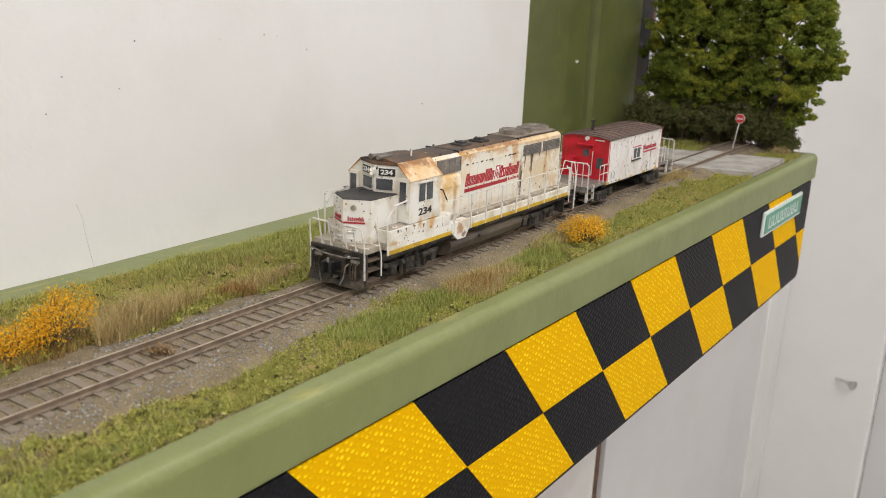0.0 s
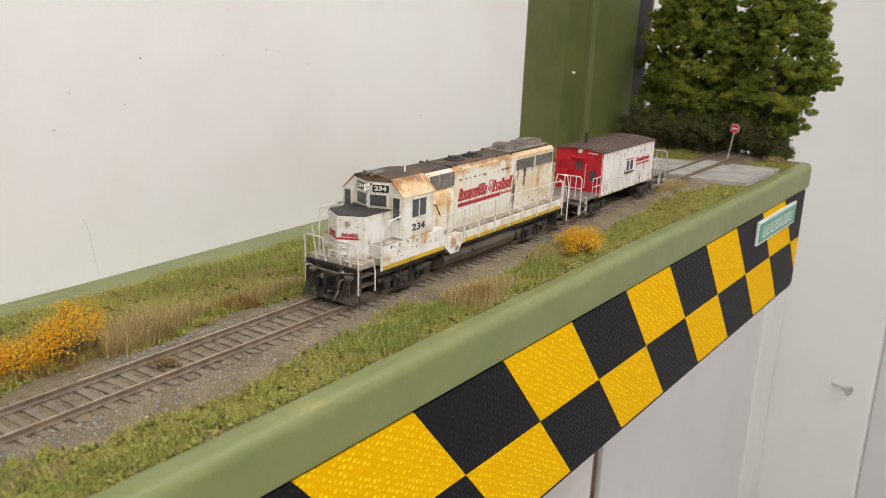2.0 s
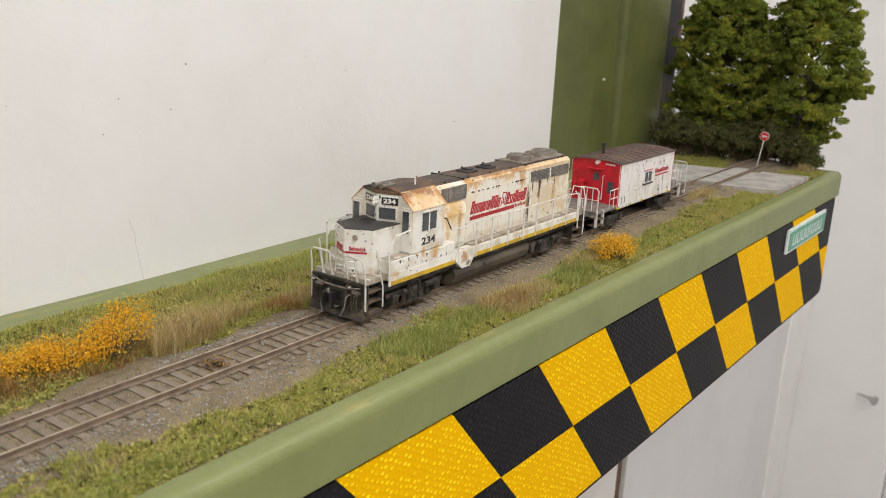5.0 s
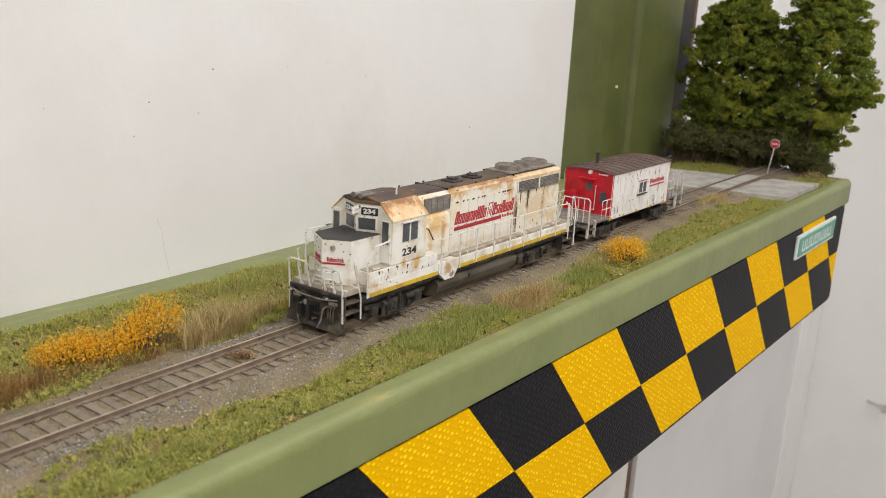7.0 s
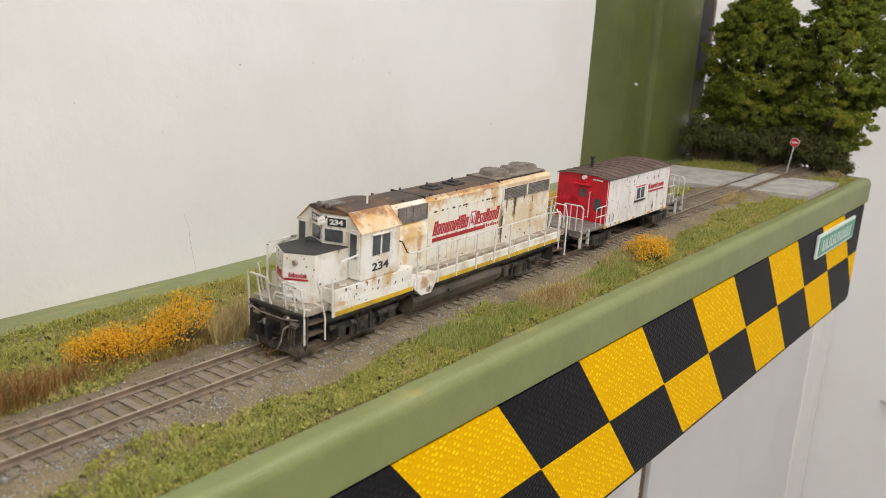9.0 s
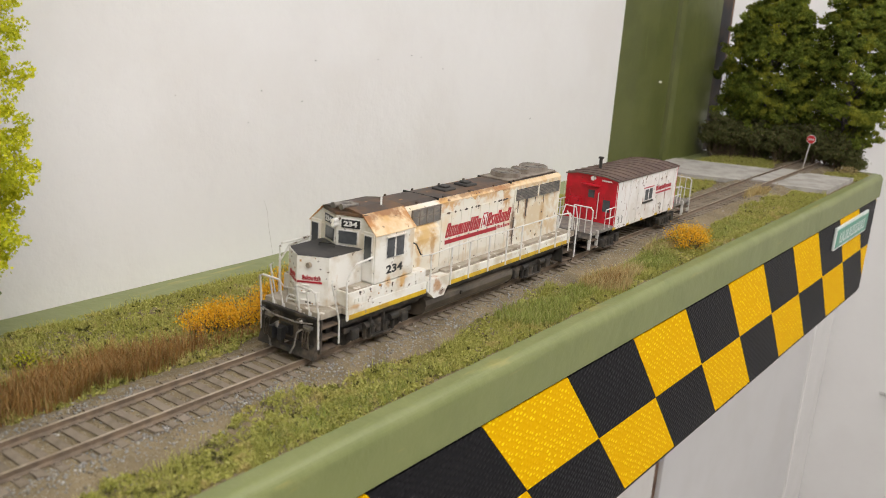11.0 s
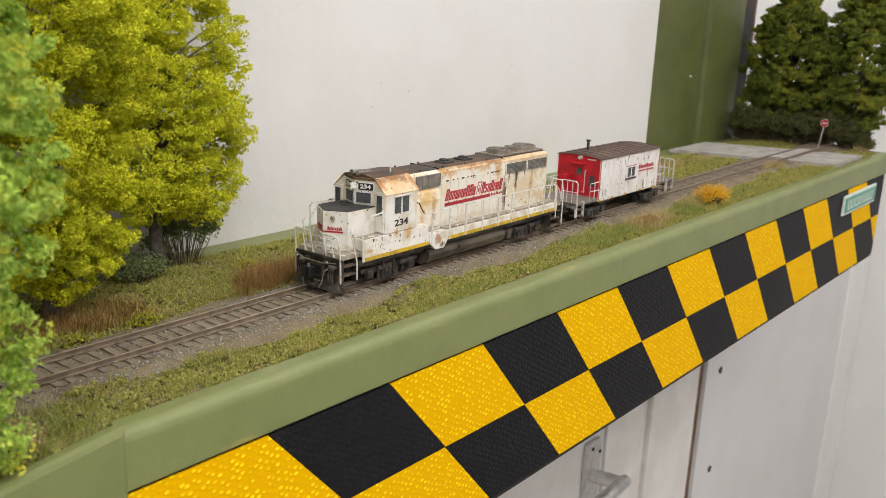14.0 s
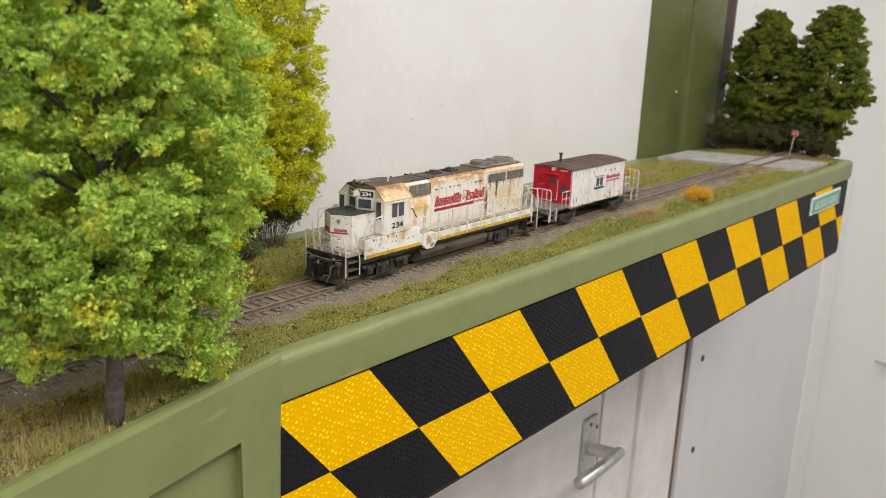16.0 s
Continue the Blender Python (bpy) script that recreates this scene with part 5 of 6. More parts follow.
    for x0, z0, z1, w in ((-0.2478, 0.0335, 0.0422, 0.0018), (-0.2590, 0.0205, 0.0345, 0.0014), (-0.2556, 0.0360, 0.0422, 0.0010), (-0.2395, 0.0395, 0.0422, 0.0008), (-0.2310, 0.0380, 0.0422, 0.0006)):
        bm = bmesh.new()
        n = 7
        left = [(x0 + ragged.uniform(-0.1, 0.15) * w - 0.5 * w * (1 - 0.6 * k / n), z1 + (z0 - z1) * k / n) for k in range(n + 1)]
        right = [(x0 + ragged.uniform(-0.15, 0.1) * w + 0.5 * w * (1 - 0.6 * k / n), z1 + (z0 - z1) * k / n) for k in range(n + 1)]
        prism(bm, left + right[::-1], "y", s * (HOOD - 0.0001), s * (HOOD + 0.00012))
        lp("rust_run", bm, ROOF_BROWN, hood, "dark rust run")
    # livery: plain slanted letter-like shapes, a white emblem, a red underline and a short row below
    yb = sorted((s * (HOOD + 0.0002), s * (HOOD + 0.00042)))
    x = -0.3163
    for sign in LIVERY_ROW:
        w = LETTER_W[sign] * 0.00121
        if sign != " ":
            bm = bmesh.new()
            for u0, v0, u1, v1 in LETTER_STROKES[sign]:
                strip(bm, x + u0 * w, 0.0338 + v0 * 0.0064, x + u1 * w, 0.0338 + v1 * 0.0064, *yb, s)
            lp("letter_bar", bm, WHITE_PRINT if sign == "E" else RED, hood, "white emblem bar" if sign == "E" else "red livery bar")
            if sign == "E":
                bm = bmesh.new()
                for u0, v0, u1, v1 in ((0.0, 0.0, 0.16, 1.05), (0.84, 0.0, 1.0, 1.05), (0.0, 1.0, 1.0, 1.1), (0.35, 0.2, 0.5, 0.8), (0.55, 0.15, 0.7, 0.45), (0.35, 0.45, 0.7, 0.55)):
                    strip(bm, x + u0 * w, 0.0338 + v0 * 0.0064, x + u1 * w, 0.0338 + v1 * 0.0064, yb[0] - 0.00006, yb[1] + 0.00006, s)
                lp("emblem_edge", bm, RED, hood, "red emblem outline")
        x += w + 0.00046
    lp("underline", boxed((-0.3163, yb[0], 0.0308, -0.2745, yb[1], 0.0326)), RED, hood, "red livery stripe")
    for k in range(7):
        lp("small_letter_bar", boxed((-0.2735 + k * 0.0016, yb[0], 0.0312, -0.2735 + k * 0.0016 + 0.0009, yb[1], 0.0312 + (0.0017 if k in (0, 3) else 0.0012))), RED, hood)
for x0 in (-0.3210, -0.2620, -0.3462):
    lp("roof_seam", boxed((x0 - 0.0002, -0.0100, 0.0514, x0 + 0.0002, 0.0100, 0.0525)), BLACK_PLATE, hood)
for x0 in (-0.3040, -0.2870):
    hatch = lp("roof_hatch", boxed((x0 - 0.0042, -0.0040, 0.0520, x0 + 0.0042, 0.0040, 0.0533), bevel=0.0005), BLACK_PAINT, hood, "black exhaust hatch")
    lp("stack", boxed((x0 - 0.0022, -0.0022, 0.0533, x0 + 0.0022, 0.0022, 0.0543), bevel=0.0004), BLACK_PAINT, hatch)
lp("fan_base", boxed((-0.2630, -0.0084, 0.0520, -0.2160, 0.0084, 0.0530), bevel=0.0006), FAN, hood)
for x0, r in ((-0.2520, 0.0078), (-0.2385, 0.0050), (-0.2255, 0.0078)):
    fan = lp("radiator_fan", drum(bmesh.new(), x0, 0, 0.0528, r, 0.0022, "z", 28, r * 0.96), FAN, hood, "dusty round fan housing", smooth=False)
    lp("fan_grille", drum(bmesh.new(), x0, 0, 0.0550, r * 0.86, 0.0004, "z", 24), GRILLE, fan)
    for k in range(6):
        a = k * math.pi / 6
        lp("spoke", tube(bmesh.new(), [(x0 - r * 0.84 * math.cos(a), -r * 0.84 * math.sin(a), 0.0555), (x0 + r * 0.84 * math.cos(a), r * 0.84 * math.sin(a), 0.0555)], 0.00018, 4), FAN, fan)
for x0 in (-0.335, -0.316, -0.296, -0.276, -0.258, -0.220):
    for s in (-1, 1):
        lp("lifting_eye", boxed((x0 - 0.0005, s * 0.0088 - 0.0003, 0.0512, x0 + 0.0005, s * 0.0088 + 0.0003, 0.0526)), ROOF_BROWN, hood)

# fuel tank and gear between the trucks
bm = bmesh.new()
tank_ring = [(0.0100, 0.0116), (0.0140, 0.0112), (0.0160, 0.0096), (0.0165, 0.0075), (0.0158, 0.0050), (0.0140, 0.0030), (0.0105, 0.0018)]
prism(bm, tank_ring + [(-y, z) for y, z in tank_ring[::-1]], "x", -0.3340, -0.2640)
tank = lp("fuel_tank", bm, TANK, label="grimy dark brown fuel tank")
for s in (-1, 1):
    lp("air_reservoir", drum(bmesh.new(), -0.3180, s * 0.0150, 0.0126, 0.0014, 0.0500, "x", 12), UNDER, tank)
    lp("filler", drum(bmesh.new(), -0.3080, s * 0.0162 - 0.0008, 0.0080, 0.0009, 0.0016, "y", 10), UNDER, tank)

# handrails
for s in (-1, 1):
    ys = s * (HALF + 0.0003)
    xs = [-0.3345, -0.3195, -0.3055, -0.2897, -0.2745, -0.2610, -0.2428, -0.2265, -0.2130]
    rail_z = [0.0312, 0.0318, 0.0318, 0.0318, 0.0318, 0.0318, 0.0318, 0.0318, 0.0310]
    lp("handrail", tube(bmesh.new(), [(-0.3395, s * (HALF - 0.001), 0.0312)] + [(x, ys, z) for x, z in zip(xs, rail_z)] + [(-0.2085, ys, 0.0270), (-0.2060, ys, 0.0210)], 0.00032), SILVER, label="silver handrail")
    for x, z in zip(xs, rail_z):
        lp("stanchion", boxed((x - 0.00035, ys - 0.0003, 0.0145, x + 0.00035, ys + 0.0003, z)), SILVER, label="silver handrail post")
    # front corner rails by the steps
    lp("step_rail", tube(bmesh.new(), [(-0.3865, ys, 0.0145), (-0.3873, ys, 0.0304), (-0.3868, ys, 0.0312), (-0.3825, ys * 0.99, 0.0362), (-0.3722, ys * 0.98, 0.0372)], 0.00042), SILVER, label="silver grab rail")
    lp("step_post", tube(bmesh.new(), [(-0.3896, ys * 0.95, 0.0060), (-0.3898, ys * 0.95, 0.0150), (-0.3938, ys * 0.92, 0.0306), (-0.3930, ys * 0.88, 0.0314)], 0.00036), SILVER, label="silver grab rail")
    lp("corner_rail", tube(bmesh.new(), [(-0.3990, s * 0.0155, 0.0055), (-0.3994, s * 0.0155, 0.0195), (-0.4008, s * 0.0148, 0.0280), (-0.4010, s * 0.0130, 0.0289), (-0.4004, s * 0.0045, 0.0286)], 0.00042), SILVER, label="silver corner handrail")
    for yy in (0.0045, 0.0098):
        lp("rail_post", tube(bmesh.new(), [(-0.3980, s * yy, 0.0168), (-0.4005, s * yy, 0.0287)], 0.00034), SILVER)
        lp("rail_foot", boxed((-0.3984, s * yy - 0.0006, 0.0166, -0.3976, s * yy + 0.0006, 0.0186)), SILVER)
    # rear end rails
    lp("corner_rail", tube(bmesh.new(), [(-0.2022, s * 0.0172, 0.0045), (-0.2022, s * 0.0172, 0.0260), (-0.2028, s * 0.0160, 0.0325), (-0.2040, s * 0.0100, 0.0330), (-0.2040, s * 0.0070, 0.0190)], 0.00042), WHITE_PRINT, label="white end handrail")
    lp("corner_rail", tube(bmesh.new(), [(-0.2115, ys, 0.0100), (-0.2115, ys, 0.0280), (-0.2110, s * 0.0150, 0.0315)], 0.00038), SILVER)
    # steps at the four corners
    for xa, xb in ((-0.3980, -0.3878), (-0.2162, -0.2040)):
        a, b = sorted((s * 0.0105, s * (0.0158 if xa < -0.3 else 0.0174)))
        well = lp("stepwell", boxed((xa if xa < -0.3 else xb - 0.0006, a, 0.0030, (xa + 0.0006) if xa < -0.3 else xb, b, 0.0168), ((xb - 0.0006) if xa < -0.3 else xa, a, 0.0045, xb if xa < -0.3 else xa + 0.0006, b, 0.0168)), UNDER, label="black stepwell")
        for zz in (0.0038, 0.0085, 0.0130):
            lp("tread", boxed((xa + 0.0007, a, zz, xb - 0.0007, b, zz + 0.0007), bevel=0.0001), TREAD, well, "brown worn tread")
chain = tube(bmesh.new(), [(-0.4004, 0.0045, 0.0286), (-0.4006, 0.0020, 0.0268), (-0.4006, -0.0020, 0.0268), (-0.4004, -0.0045, 0.0286)], 0.0002)
lp("safety_chain", chain, SILVER)
lp("uncoupling_lever", tube(bmesh.new(), [(-0.4010, -0.0140, 0.0158), (-0.4016, -0.0060, 0.0146), (-0.4016, 0.0060, 0.0146), (-0.4010, 0.0140, 0.0158)], 0.0003), GRILLE)
lp("nose_rail", tube(bmesh.new(), [(-0.3700, 0.0165, 0.0385), (-0.3880, 0.0165, 0.0383), (-0.3889, 0.0165, 0.0372), (-0.3890, 0.0165, 0.0165)], 0.00042), SILVER, label="silver handrail")
bm = bmesh.new()
for dz in (0.0, 0.0016):
    tube(bm, [(-0.3972, 0.0038, 0.0190), (-0.3972, 0.0036, 0.0212 - dz * 0.3), (-0.3972, 0.0026, 0.0226 - dz), (-0.3972, -0.0016, 0.0226 - dz), (-0.3972, -0.0026, 0.0212 - dz * 0.3), (-0.3972, -0.0028, 0.0190)], 0.0003)
lp("drop_step", bm, SILVER, label="silver folded drop step")
lp("marker_lens", drum(bmesh.new(), -0.3982, -0.0042, 0.0178, 0.0009, 0.0008, "x", 12), RED_LENS, label="dull red marker lens")

# pilot, coupler, hoses, both ends
for end, sgn in ((-0.3988, -1), (-0.2028, 1)):
    def ex(a, b, y0, z0, y1, z1):
        """A box from a to b metres out from the end plate."""
        xa, xb = sorted((end + sgn * a, end + sgn * b))
        return (xa, y0, z0, xb, y1, z1)
    pilot = lp("pilot", boxed(ex(-0.0012, 0, -0.0148, 0.0045, 0.0148, 0.0172), ex(-0.0004, 0.0010, -0.0150, 0.0160, 0.0150, 0.0175), ex(-0.0006, 0.0008, -0.0150, 0.0040, -0.0136, 0.0165), ex(-0.0006, 0.0008, 0.0136, 0.0040, 0.0150, 0.0165), bevel=0.0002), UNDER, label="dusty black pilot plate")
    bm = bmesh.new()
    prism(bm, [(end, 0.0062), (end + sgn * 0.0008, 0.0062), (end + sgn * 0.0028, 0.0014), (end, 0.0014)], "y", -0.0150, -0.0028)
    prism(bm, [(end, 0.0062), (end + sgn * 0.0008, 0.0062), (end + sgn * 0.0028, 0.0014), (end, 0.0014)], "y", 0.0028, 0.0150)
    prism(bm, [(end, 0.0030), (end + sgn * 0.0020, 0.0030), (end + sgn * 0.0027, 0.0015), (end, 0.0015)], "y", -0.0028, 0.0028)
    lp("plow", bm, UNDER, pilot, "dusty black footboard")
    coup = lp("coupler", boxed(ex(0, 0.0050, -0.0013, 0.0088, 0.0013, 0.0112), ex(0, 0.0020, -0.0030, 0.0078, 0.0030, 0.0122), bevel=0.0003), BLACK_PLATE, label="black knuckle coupler")
    bm = bmesh.new()
    prism(bm, [(end + sgn * u, y) for u, y in ((0.0040, -0.0020), (0.0072, -0.0028), (0.0080, -0.0016), (0.0062, -0.0006), (0.0060, 0.0008), (0.0082, 0.0012), (0.0080, 0.0030), (0.0052, 0.0032), (0.0040, 0.0016))], "z", 0.0074, 0.0124)
    lp("knuckle", bm, BLACK_PLATE, coup)
    lp("lift_pin", drum(bmesh.new(), end + sgn * 0.0062, 0.0004, 0.0120, 0.0006, 0.0020, "z", 8), GRILLE, coup)
    lp("coupler_pocket", boxed(ex(0, 0.0010, -0.0052, 0.0066, 0.0052, 0.0134), bevel=0.0004), TANK, pilot)
    for yy in (-0.0118, -0.0104, -0.0090, 0.0090, 0.0104, 0.0118):
        lp("air_hose", tube(bmesh.new(), [(end, yy, 0.0130), (end + sgn * 0.0018, yy, 0.0118), (end + sgn * 0.0024, yy * 1.01, 0.0085), (end + sgn * 0.0020, yy, 0.0052), (end + sgn * 0.0010, yy * 0.99, 0.0046)], 0.00042, 6), TANK, pilot)
    for yy in (-0.0104, 0.0104):
        lp("hose_bracket", boxed(ex(0, 0.0014, yy - 0.0022, 0.0124, yy + 0.0022, 0.0137), bevel=0.0002), GRILLE, pilot)
        lp("receptacle", boxed(ex(0, 0.0020, yy * 0.62 - 0.0011, 0.0136, yy * 0.62 + 0.0011, 0.0156), bevel=0.0004), TANK, pilot)
    for yy in (-0.0066, 0.0058):
        lp("brake_hose", tube(bmesh.new(), [(end, yy, 0.0112), (end + sgn * 0.0030, yy * 1.03, 0.0106), (end + sgn * 0.0046, yy * 1.1, 0.0060), (end + sgn * 0.0052, yy * 0.85, 0.0026)], 0.00038, 6), GRILLE, pilot)
    for yy in (-0.0078, 0.0132):
        mu = lp("ditch_light", drum(bmesh.new(), *((end - 0.0018) if sgn < 0 else end,), yy, 0.0150, 0.0012, 0.0018, "x", 14), UNDER, pilot)
        lp("lamp_lens", drum(bmesh.new(), (end - 0.0020) if sgn < 0 else end + 0.0018, yy, 0.0150, 0.0008, 0.0002, "x", 12), SILVER, mu)

WHEELS = []
CX = -0.112


def truck(parent, put, x, wheelbase, r, label, heavy):
    """A four-wheeled truck: side frames with axle boxes and springs, and two wheelsets that turn."""
    t = put("truck", boxed((x - wheelbase / 2, -0.0095, r * 0.9, x + wheelbase / 2, 0.0095, r * 1.25), (x - 0.0025, -0.0140, r * 0.8, x + 0.0025, 0.0140, r * 1.3), bevel=0.0003), UNDER, None, label)
    for s in (-1, 1):
        y0, y1 = sorted((s * 0.0122, s * 0.0142))
        bm = bmesh.new()
        w = wheelbase / 2
        prism(bm, [(x - w - 0.0055, r * 1.30), (x - w * 0.45, r * 1.05), (x + w * 0.45, r * 1.05), (x + w + 0.0055, r * 1.30), (x + w + 0.0055, r * 1.65), (x + w * 0.5, r * 1.55), (x - w * 0.5, r * 1.55), (x - w - 0.0055, r * 1.65)], "y", y0, y1)
        put("side_frame", bm, UNDER, t)
        for sx in (-1, 1):
            xa = x + sx * w
            put("axle_box", boxed((xa - 0.0022, *sorted((s * 0.0125, s * 0.0156))[:1], r - 0.0020, xa + 0.0022, sorted((s * 0.0125, s * 0.0156))[1], r + 0.0026), bevel=0.0005), UNDER, t)
            if heavy:
                put("brake_cylinder", drum(bmesh.new(), xa - sx * 0.0075 - 0.0025, s * 0.0150, r * 1.42, 0.0014, 0.0050, "x", 12), UNDER, t)
                put("brake_hanger", boxed((xa - sx * 0.0068 - 0.0006, *sorted((s * 0.0135, s * 0.0150))[:1], r * 0.35, xa - sx * 0.0068 + 0.0006, sorted((s * 0.0135, s * 0.0150))[1], r * 1.3), bevel=0.0002), UNDER, t)
        bm = bmesh.new()
        for k in range(3):
            drum(bm, x - 0.0042 + k * 0.0042, s * 0.0140, r * 0.45, 0.0014, r * 0.75, "z", 10)
        put("spring_set", bm, UNDER, t)
        put("spring_plank", boxed((x - 0.0075, *sorted((s * 0.0125, s * 0.0155))[:1], r * 0.32, x + 0.0075, sorted((s * 0.0125, s * 0.0155))[1], r * 0.46), bevel=0.0003), UNDER, t)
    for sx in (-1, 1):
        bm = bmesh.new()
        for s in (-1, 1):
            a = s * 0.0079
            drum(bm, 0, a if s > 0 else a - 0.0022, 0, r, 0.0022, "y", 28)
            drum(bm, 0, a - 0.0004 if s > 0 else a - 0.0004, 0, r * 1.09, 0.0006, "y", 28)
            drum(bm, 0, a + (0.0022 if s > 0 else -0.0028), 0, r * 0.35, 0.0006, "y", 10)
            box(bm, -r * 0.75, (a + 0.0020 if s > 0 else a - 0.0025), -0.0004, r * 0.75, (a + 0.0025 if s > 0 else a - 0.0020), 0.0004)
        drum(bm, 0, -0.0079, 0, 0.0010, 0.0158, "y", 8)
        wh = part("wheelset", bm, UNDER, t, "dusty steel wheelset")
        WHEELS.append((wh, (x + sx * wheelbase / 2 - (LX if heavy else CX), 0, r), r))
    return t


for tx in (-0.3625, -0.2425):
    truck(loco, lambda n, bm, m, p=None, l="": lp(n, bm, m, p or loco, l), tx, 0.0310, 0.0056, "dusty black truck", True)
for s in (-1, 1):
    lp("truck_step", boxed((-0.3705, *sorted((s * 0.0152, s * 0.0166))[:1], 0.0030, -0.3700, sorted((s * 0.0152, s * 0.0166))[1], 0.0120), (-0.3625, sorted((s * 0.0152, s * 0.0166))[0], 0.0030, -0.3620, sorted((s * 0.0152, s * 0.0166))[1], 0.0120), (-0.3705, sorted((s * 0.0152, s * 0.0166))[0], 0.0030, -0.3620, sorted((s * 0.0152, s * 0.0166))[1], 0.0036)), UNDER, label="black step hanger")

# ---- the caboose ----
CX = -0.112
caboose = empty("caboose", pose(CX, yc(CX), 0), "chipped white model caboose with red ends and a brown ribbed roof", "railway car")


def cp(name, bm, mat, parent=None, label="", smooth=False):
    for v in bm.verts:
        v.co.x -= CX
    return part(name, bm, mat, parent or caboose, label, smooth)


B0, B1 = -0.1545, -0.0660
CH = 0.0170
cp("underframe", boxed((-0.1860, -0.0090, 0.0085, -0.0370, 0.0090, 0.0122), bevel=0.0004), UNDER, label="black underframe")
body = cp("body", boxed((B0 + 0.0003, -CH, 0.0117, B1 - 0.0003, CH, 0.0405), bevel=0.0003), CABOOSE_WHITE, label="chipped white side walls")
for x0, x1 in ((B0, B0 + 0.0004), (B1 - 0.0004, B1)):
    bm = bmesh.new()
    prism(bm, [(-CH, 0.0122), (CH, 0.0122), (CH, 0.0405), (0.0095, 0.0418), (-0.0095, 0.0418), (-CH, 0.0405)], "x", x0, x1)
    cp("end_wall", bm, RED_END, body, "red end wall")
bm = bmesh.new()
prism(bm, [(-CH - 0.0006, 0.0403), (-CH - 0.0006, 0.0409), (-0.0095, 0.0422), (0, 0.0427), (0.0095, 0.0422), (CH + 0.0006, 0.0409), (CH + 0.0006, 0.0403), (0.0095, 0.0418), (-0.0095, 0.0418)], "x", B0 - 0.0012, B1 + 0.0012)
roof = cp("roof", bm, CABOOSE_ROOF, label="brown ribbed roof")
for k in range(11):
    x0 = B0 + 0.002 + k * (B1 - B0 - 0.004) / 10
    bm = bmesh.new()
    prism(bm, [(-CH - 0.0007, 0.0408), (-0.0095, 0.0421), (0, 0.0426), (0.0095, 0.0421), (CH + 0.0007, 0.0408), (CH + 0.0007, 0.0413), (0.0095, 0.0427), (0, 0.0432), (-0.0095, 0.0427), (-CH - 0.0007, 0.0413)], "x", x0 - 0.0003, x0 + 0.0003)
    cp("roof_rib", bm, CABOOSE_ROOF, roof)
stack = cp("smokestack", drum(bmesh.new(), -0.1340, 0.0060, 0.0422, 0.0010, 0.0068, "z", 12), UNDER, roof, "black smokestack")
cp("stack_cap", drum(bmesh.new(), -0.1340, 0.0060, 0.0487, 0.0017, 0.0010, "z", 12), UNDER, stack)
for s in (-1, 1):
    y0, y1 = sorted((s * (CH - 0.0002), s * (CH + 0.0004)))
    fr = cp("side_window", boxed((-0.1168, y0, 0.0235, -0.1040, y1, 0.0318), bevel=0.0002), CABOOSE_WHITE, body, "white window frame")
    z0, z1 = sorted((s * (CH + 0.0003), s * (CH + 0.0005)))
    for xx in (-0.1157, -0.1098):
        cp("pane", boxed((xx, z0, 0.0243, xx + 0.0049, z1, 0.0310)), WINDOW, fr, "dark glass pane")
    cp("window_sill", boxed((-0.1178, *sorted((s * CH, s * (CH + 0.0009)))[:1], 0.0226, -0.1030, sorted((s * CH, s * (CH + 0.0009)))[1], 0.0234)), UNDER, fr, "dark sill")
    cp("awning", boxed((-0.1175, *sorted((s * CH, s * (CH + 0.0007)))[:1], 0.0319, -0.1033, sorted((s * CH, s * (CH + 0.0007)))[1], 0.0323)), RED, fr)
    yb = sorted((s * (CH + 0.0000), s * (CH + 0.00025)))
    for k in range(8):
        cp("letter_bar", boxed((-0.0985 + k * 0.0030, yb[0], 0.0283, -0.0985 + k * 0.0030 + 0.0022, yb[1], 0.0283 + (0.0030 if k in (0, 4) else 0.0022))), RED, body)
    cp("underline", boxed((-0.0985, yb[0], 0.0262, -0.0750, yb[1], 0.0272)), RED, body)
    for xx in (-0.1560, -0.1380, -0.1260, -0.0960, -0.0840, -0.0720):
        cp("seam", boxed((xx, yb[0], 0.0130, xx + 0.0002, s * (CH + 0.00012) if s > 0 else yb[1], 0.0400)), CABOOSE_WHITE, body)
    for xx, w in ((-0.1565, 0.004), (-0.1375, 0.003), (-0.1180, 0.003), (-0.0960, 0.004), (-0.0745, 0.004)):
        cp("yellow_mark", boxed((xx, yb[0], 0.0118, xx + w, yb[1], 0.0132)), YELLOW, body, "yellow edge mark")
    for xx in (-0.1510, -0.1465, -0.0905):
        cp("grab_iron", tube(bmesh.new(), [(xx, s * CH, 0.0150), (xx, s * (CH + 0.0008), 0.0153), (xx, s * (CH + 0.0008), 0.0192), (xx, s * CH, 0.0195)], 0.0002, 5), GRILLE, body)
    a, b = sorted((s * 0.0112, s * 0.0170))
    for xa, xb in ((-0.1832, -0.1735), (-0.0480, -0.0366)):
        well = cp("step_frame", boxed((xa, b - 0.0016 if s > 0 else a, 0.0045, xa + 0.0008, b if s > 0 else a + 0.0016, 0.0145), (xb - 0.0008, b - 0.0016 if s > 0 else a, 0.0045, xb, b if s > 0 else a + 0.0016, 0.0145)), GREY_RAIL, label="pale grey step side")
        for zz in (0.0050, 0.0092):
            cp("tread", boxed((xa + 0.0005, a, zz, xb - 0.0005, b, zz + 0.0007)), TREAD, well, "brown worn tread")
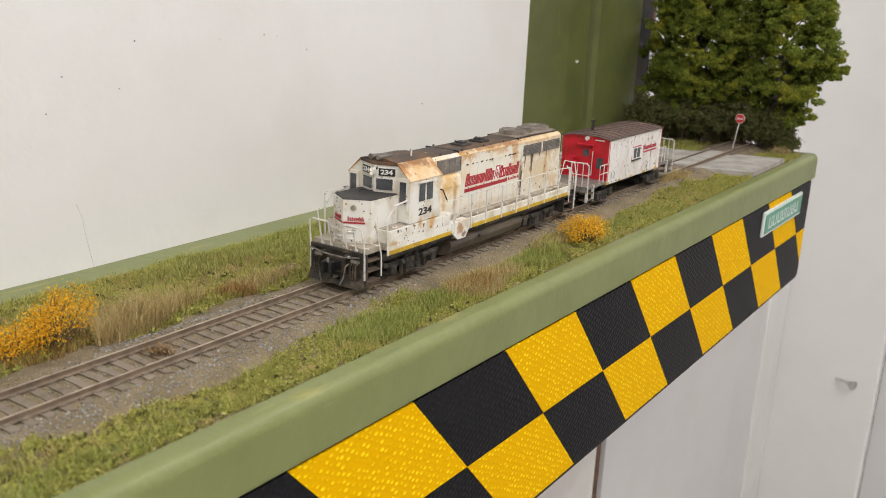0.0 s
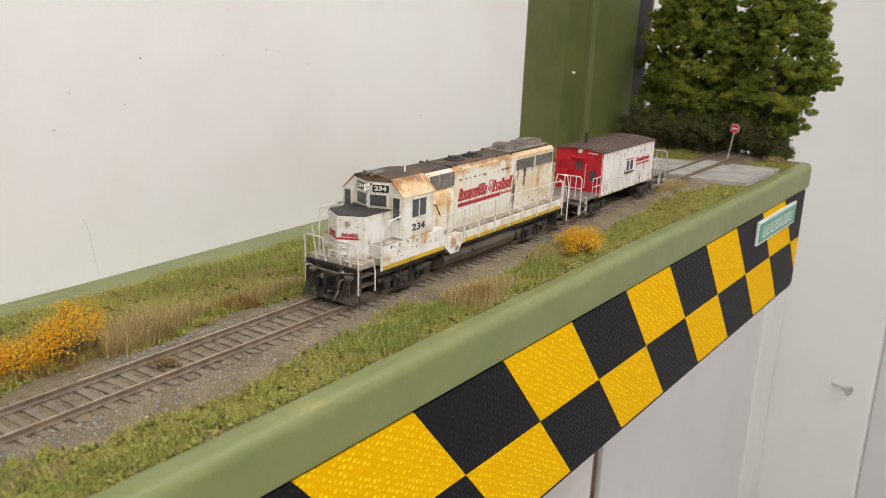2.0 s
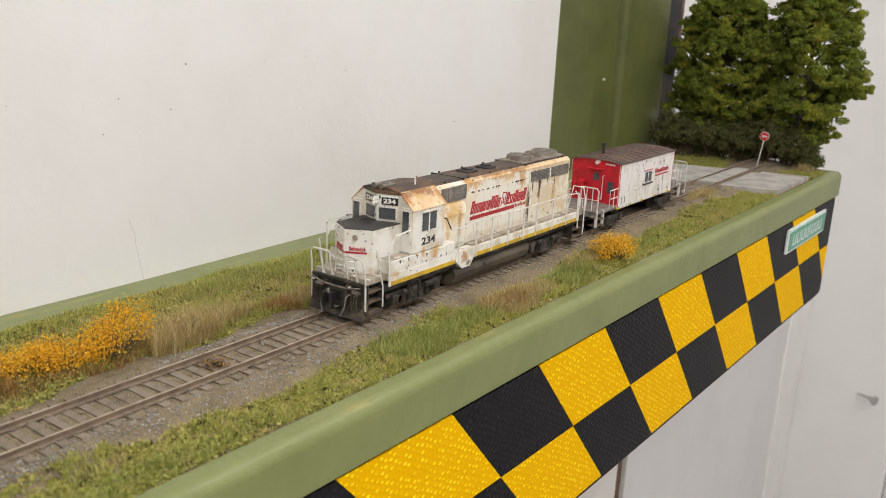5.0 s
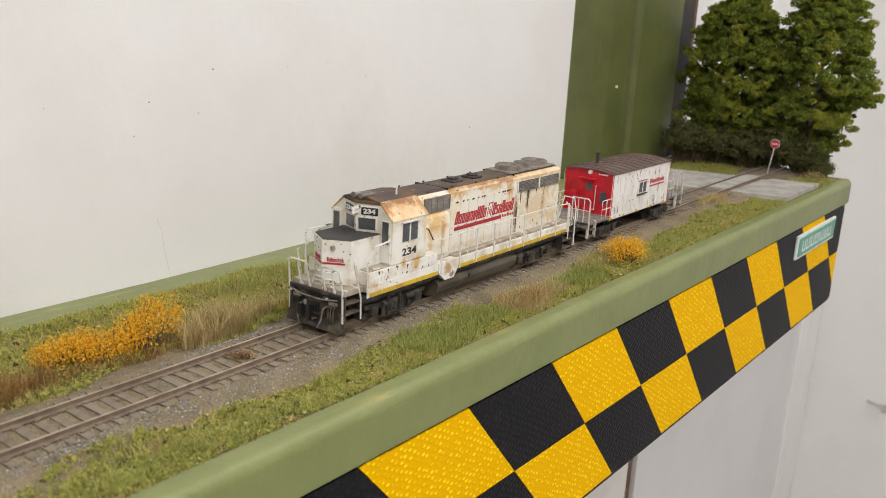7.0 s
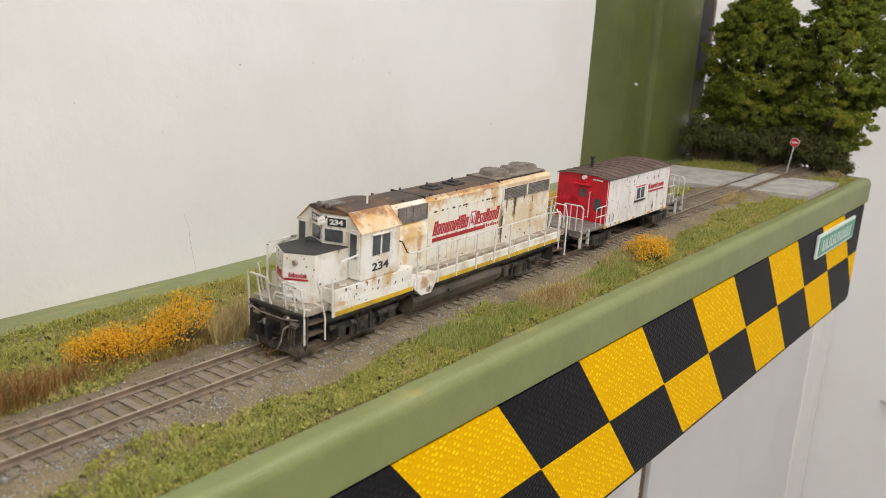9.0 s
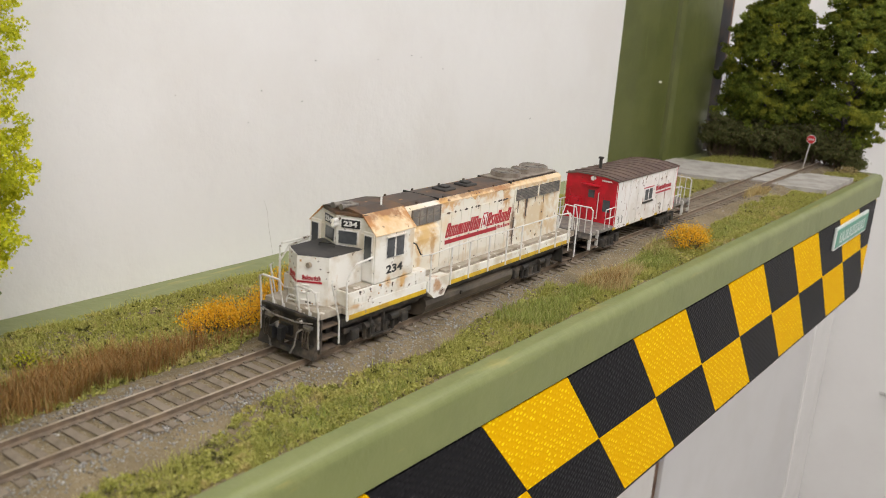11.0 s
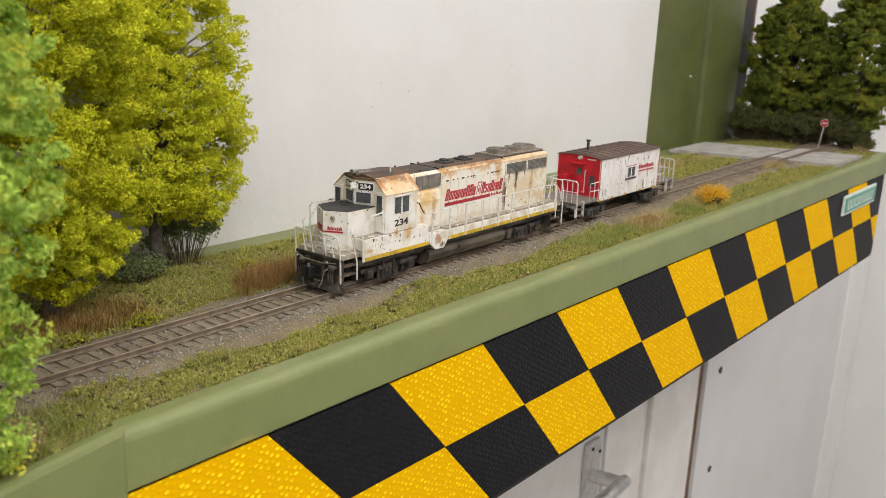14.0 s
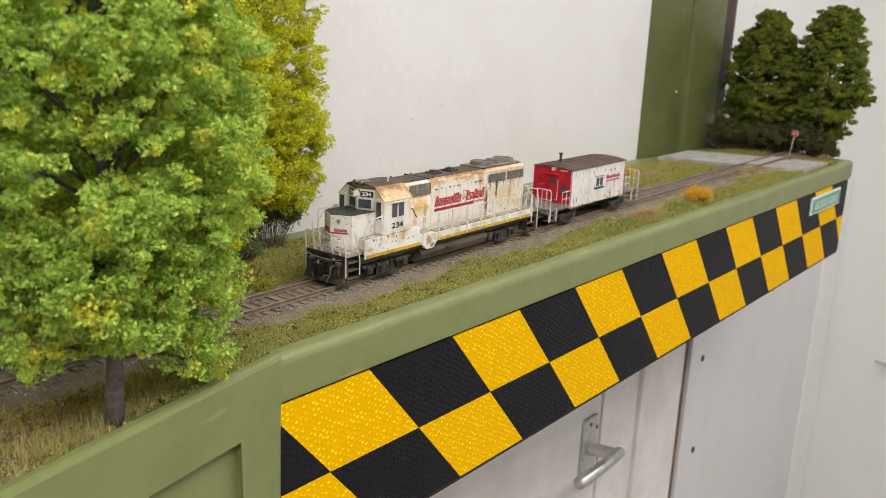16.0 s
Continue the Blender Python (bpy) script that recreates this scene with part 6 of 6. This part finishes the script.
for px0, px1, face in ((-0.1835, B0, -1), (B1, -0.0362, 1)):
    plat = cp("platform", boxed((px0, -0.0165, 0.0122, px1, 0.0165, 0.0142), bevel=0.0003), GRILLE, label="dusty end platform")
    outer = px0 + 0.0006 if face < 0 else px1 - 0.0006
    for s in (-1, 1):
        cp("end_rail", tube(bmesh.new(), [(outer, s * 0.0165, 0.0060), (outer, s * 0.0165, 0.0275), (outer - face * 0.0003, s * 0.0150, 0.0288), (outer, s * 0.0045, 0.0288), (outer, s * 0.0045, 0.0142)], 0.00048), GREY_RAIL, plat, "pale grey railing")
        for yy in (0.0085, 0.0125):
            cp("baluster", tube(bmesh.new(), [(outer, s * yy, 0.0140), (outer, s * yy, 0.0288)], 0.0003, 5), GREY_RAIL, plat)
        cp("mid_rail", tube(bmesh.new(), [(outer, s * 0.0045, 0.0215), (outer, s * 0.0165, 0.0215)], 0.0003, 5), GREY_RAIL, plat)
        inner = B0 if face < 0 else B1
        yy = s * 0.0166
        half = inner + face * 0.0120
        cp("side_rail", tube(bmesh.new(), [(inner + face * 0.0005, yy, 0.0255), (half, yy, 0.0255), (half, yy, 0.0140)], 0.00035), GREY_RAIL, plat)
        cp("side_rail", tube(bmesh.new(), [(inner + face * 0.0005, yy, 0.0200), (half, yy, 0.0200)], 0.0003), GREY_RAIL, plat)
        cp("baluster", tube(bmesh.new(), [(inner + face * 0.0060, yy, 0.0140), (inner + face * 0.0060, yy, 0.0255)], 0.0003, 5), GREY_RAIL, plat)
    f0, f1 = sorted(((B0 if face < 0 else B1), (B0 - 0.0005 if face < 0 else B1 + 0.0005)))
    dr = cp("end_door", boxed((f0, -0.0040, 0.0145, f1, 0.0030, 0.0345), bevel=0.0002), RED_END, body, "red end door")
    g0, g1 = sorted(((B0 - 0.0004 if face < 0 else B1 + 0.0004), (B0 - 0.0007 if face < 0 else B1 + 0.0007)))
    cp("door_window", boxed((g0, -0.0025, 0.0285, g1, 0.0015, 0.0330)), WINDOW, dr, "dark glass pane")
    cp("end_window", boxed((g0, -0.0130, 0.0215, g1, -0.0085, 0.0285)), WINDOW, body, "dark end window")
    h0, h1 = sorted(((B0 if face < 0 else B1), (B0 - 0.0040 if face < 0 else B1 + 0.0040)))
    cp("hood_shade", boxed((h0, -0.0060, 0.0360, h1, 0.0060, 0.0366), bevel=0.0002), RED_END, body)
    cp("tool_box", boxed((h0, 0.0060, 0.0235, (h0 + h1) / 2 if face > 0 else h1, 0.0110, 0.0275), bevel=0.0003), RED_END, body)
    m0 = B0 - 0.0022 if face < 0 else B1
    mk = cp("marker_lamp", drum(bmesh.new(), m0, -0.0010, 0.0402, 0.0013, 0.0022, "x", 14), SILVER, body, "silver marker lamp")
    for yy in (0.0135, -0.0055):
        cp("grab_iron", tube(bmesh.new(), [(h0 if face < 0 else h1, yy, 0.0175), (h0 + 0.0028 if face < 0 else h1 - 0.0028, yy, 0.0165), (h0 + 0.0028 if face < 0 else h1 - 0.0028, yy, 0.0320), (h0 + 0.004 if face < 0 else h1 - 0.004, yy, 0.0320)], 0.0003, 5), RED_END if yy > 0 else GREY_RAIL, body)
    for k in range(6):
        cp("small_mark", boxed((g0, -0.0128 + k * 0.0011, 0.0392, g1, -0.0120 + k * 0.0011, 0.0400)), CABOOSE_WHITE, body)
    c0, c1 = sorted((px0 if face < 0 else px1, (px0 - 0.0060) if face < 0 else px1 + 0.0060))
    cc = cp("coupler", boxed((c0, -0.0011, 0.0088, c1, 0.0011, 0.0112), bevel=0.0003), BLACK_PLATE, label="black knuckle coupler")
    cp("brake_wheel", drum(bmesh.new(), outer + (-0.0008 if face < 0 else 0.0004), 0.0100, 0.0265, 0.0026, 0.0004, "x", 18), GREY_RAIL, plat)
    cp("buffer_beam", boxed((outer - 0.0006, -0.0165, 0.0105, outer + 0.0006, 0.0165, 0.0142), bevel=0.0002), GRILLE, plat)
for tx in (-0.1540, -0.0710):
    truck(caboose, lambda n, bm, m, p=None, l="": cp(n, bm, m, p or caboose, l), tx, 0.0190, 0.0048, "dusty black truck", False)

# ---- what moves: the train rolls forward, slowly at first ----
RUN = [(0, 0.0), (0.5, -0.0004), (1, -0.0010), (1.5, -0.0025), (2, -0.0049), (2.5, -0.0075), (3, -0.0107), (3.5, -0.0142), (4, -0.0180), (6.5, -0.0470), (7, -0.0552), (7.5, -0.0638), (8, -0.0734), (8.5, -0.0836),
       (11, -0.1434), (11.5, -0.1560), (12, -0.1684), (12.5, -0.1814), (13, -0.1949), (13.5, -0.2084), (14, -0.2224), (14.5, -0.2364), (15, -0.2501), (15.5, -0.2639), (16, -0.2781)]


def motions():
    turn = math.degrees(math.atan(0.012))
    for thing, x0 in ((loco, LX), (caboose, CX)):
        walk(thing, [(t, pose(x0 + d, yc(x0 + d), 0, 0, 0, turn)) for t, d in RUN])
    ts = [0, 2, 3, 4] + [4 + 0.25 * k for k in range(1, 49)]
    run_t, run_d = [r[0] for r in RUN], [r[1] for r in RUN]
    for wheel, place, r in WHEELS:
        walk(wheel, [(t, pose(*place, 0, math.degrees(float(np.interp(t, run_t, run_d)) / r), 0)) for t in ts])


motions()
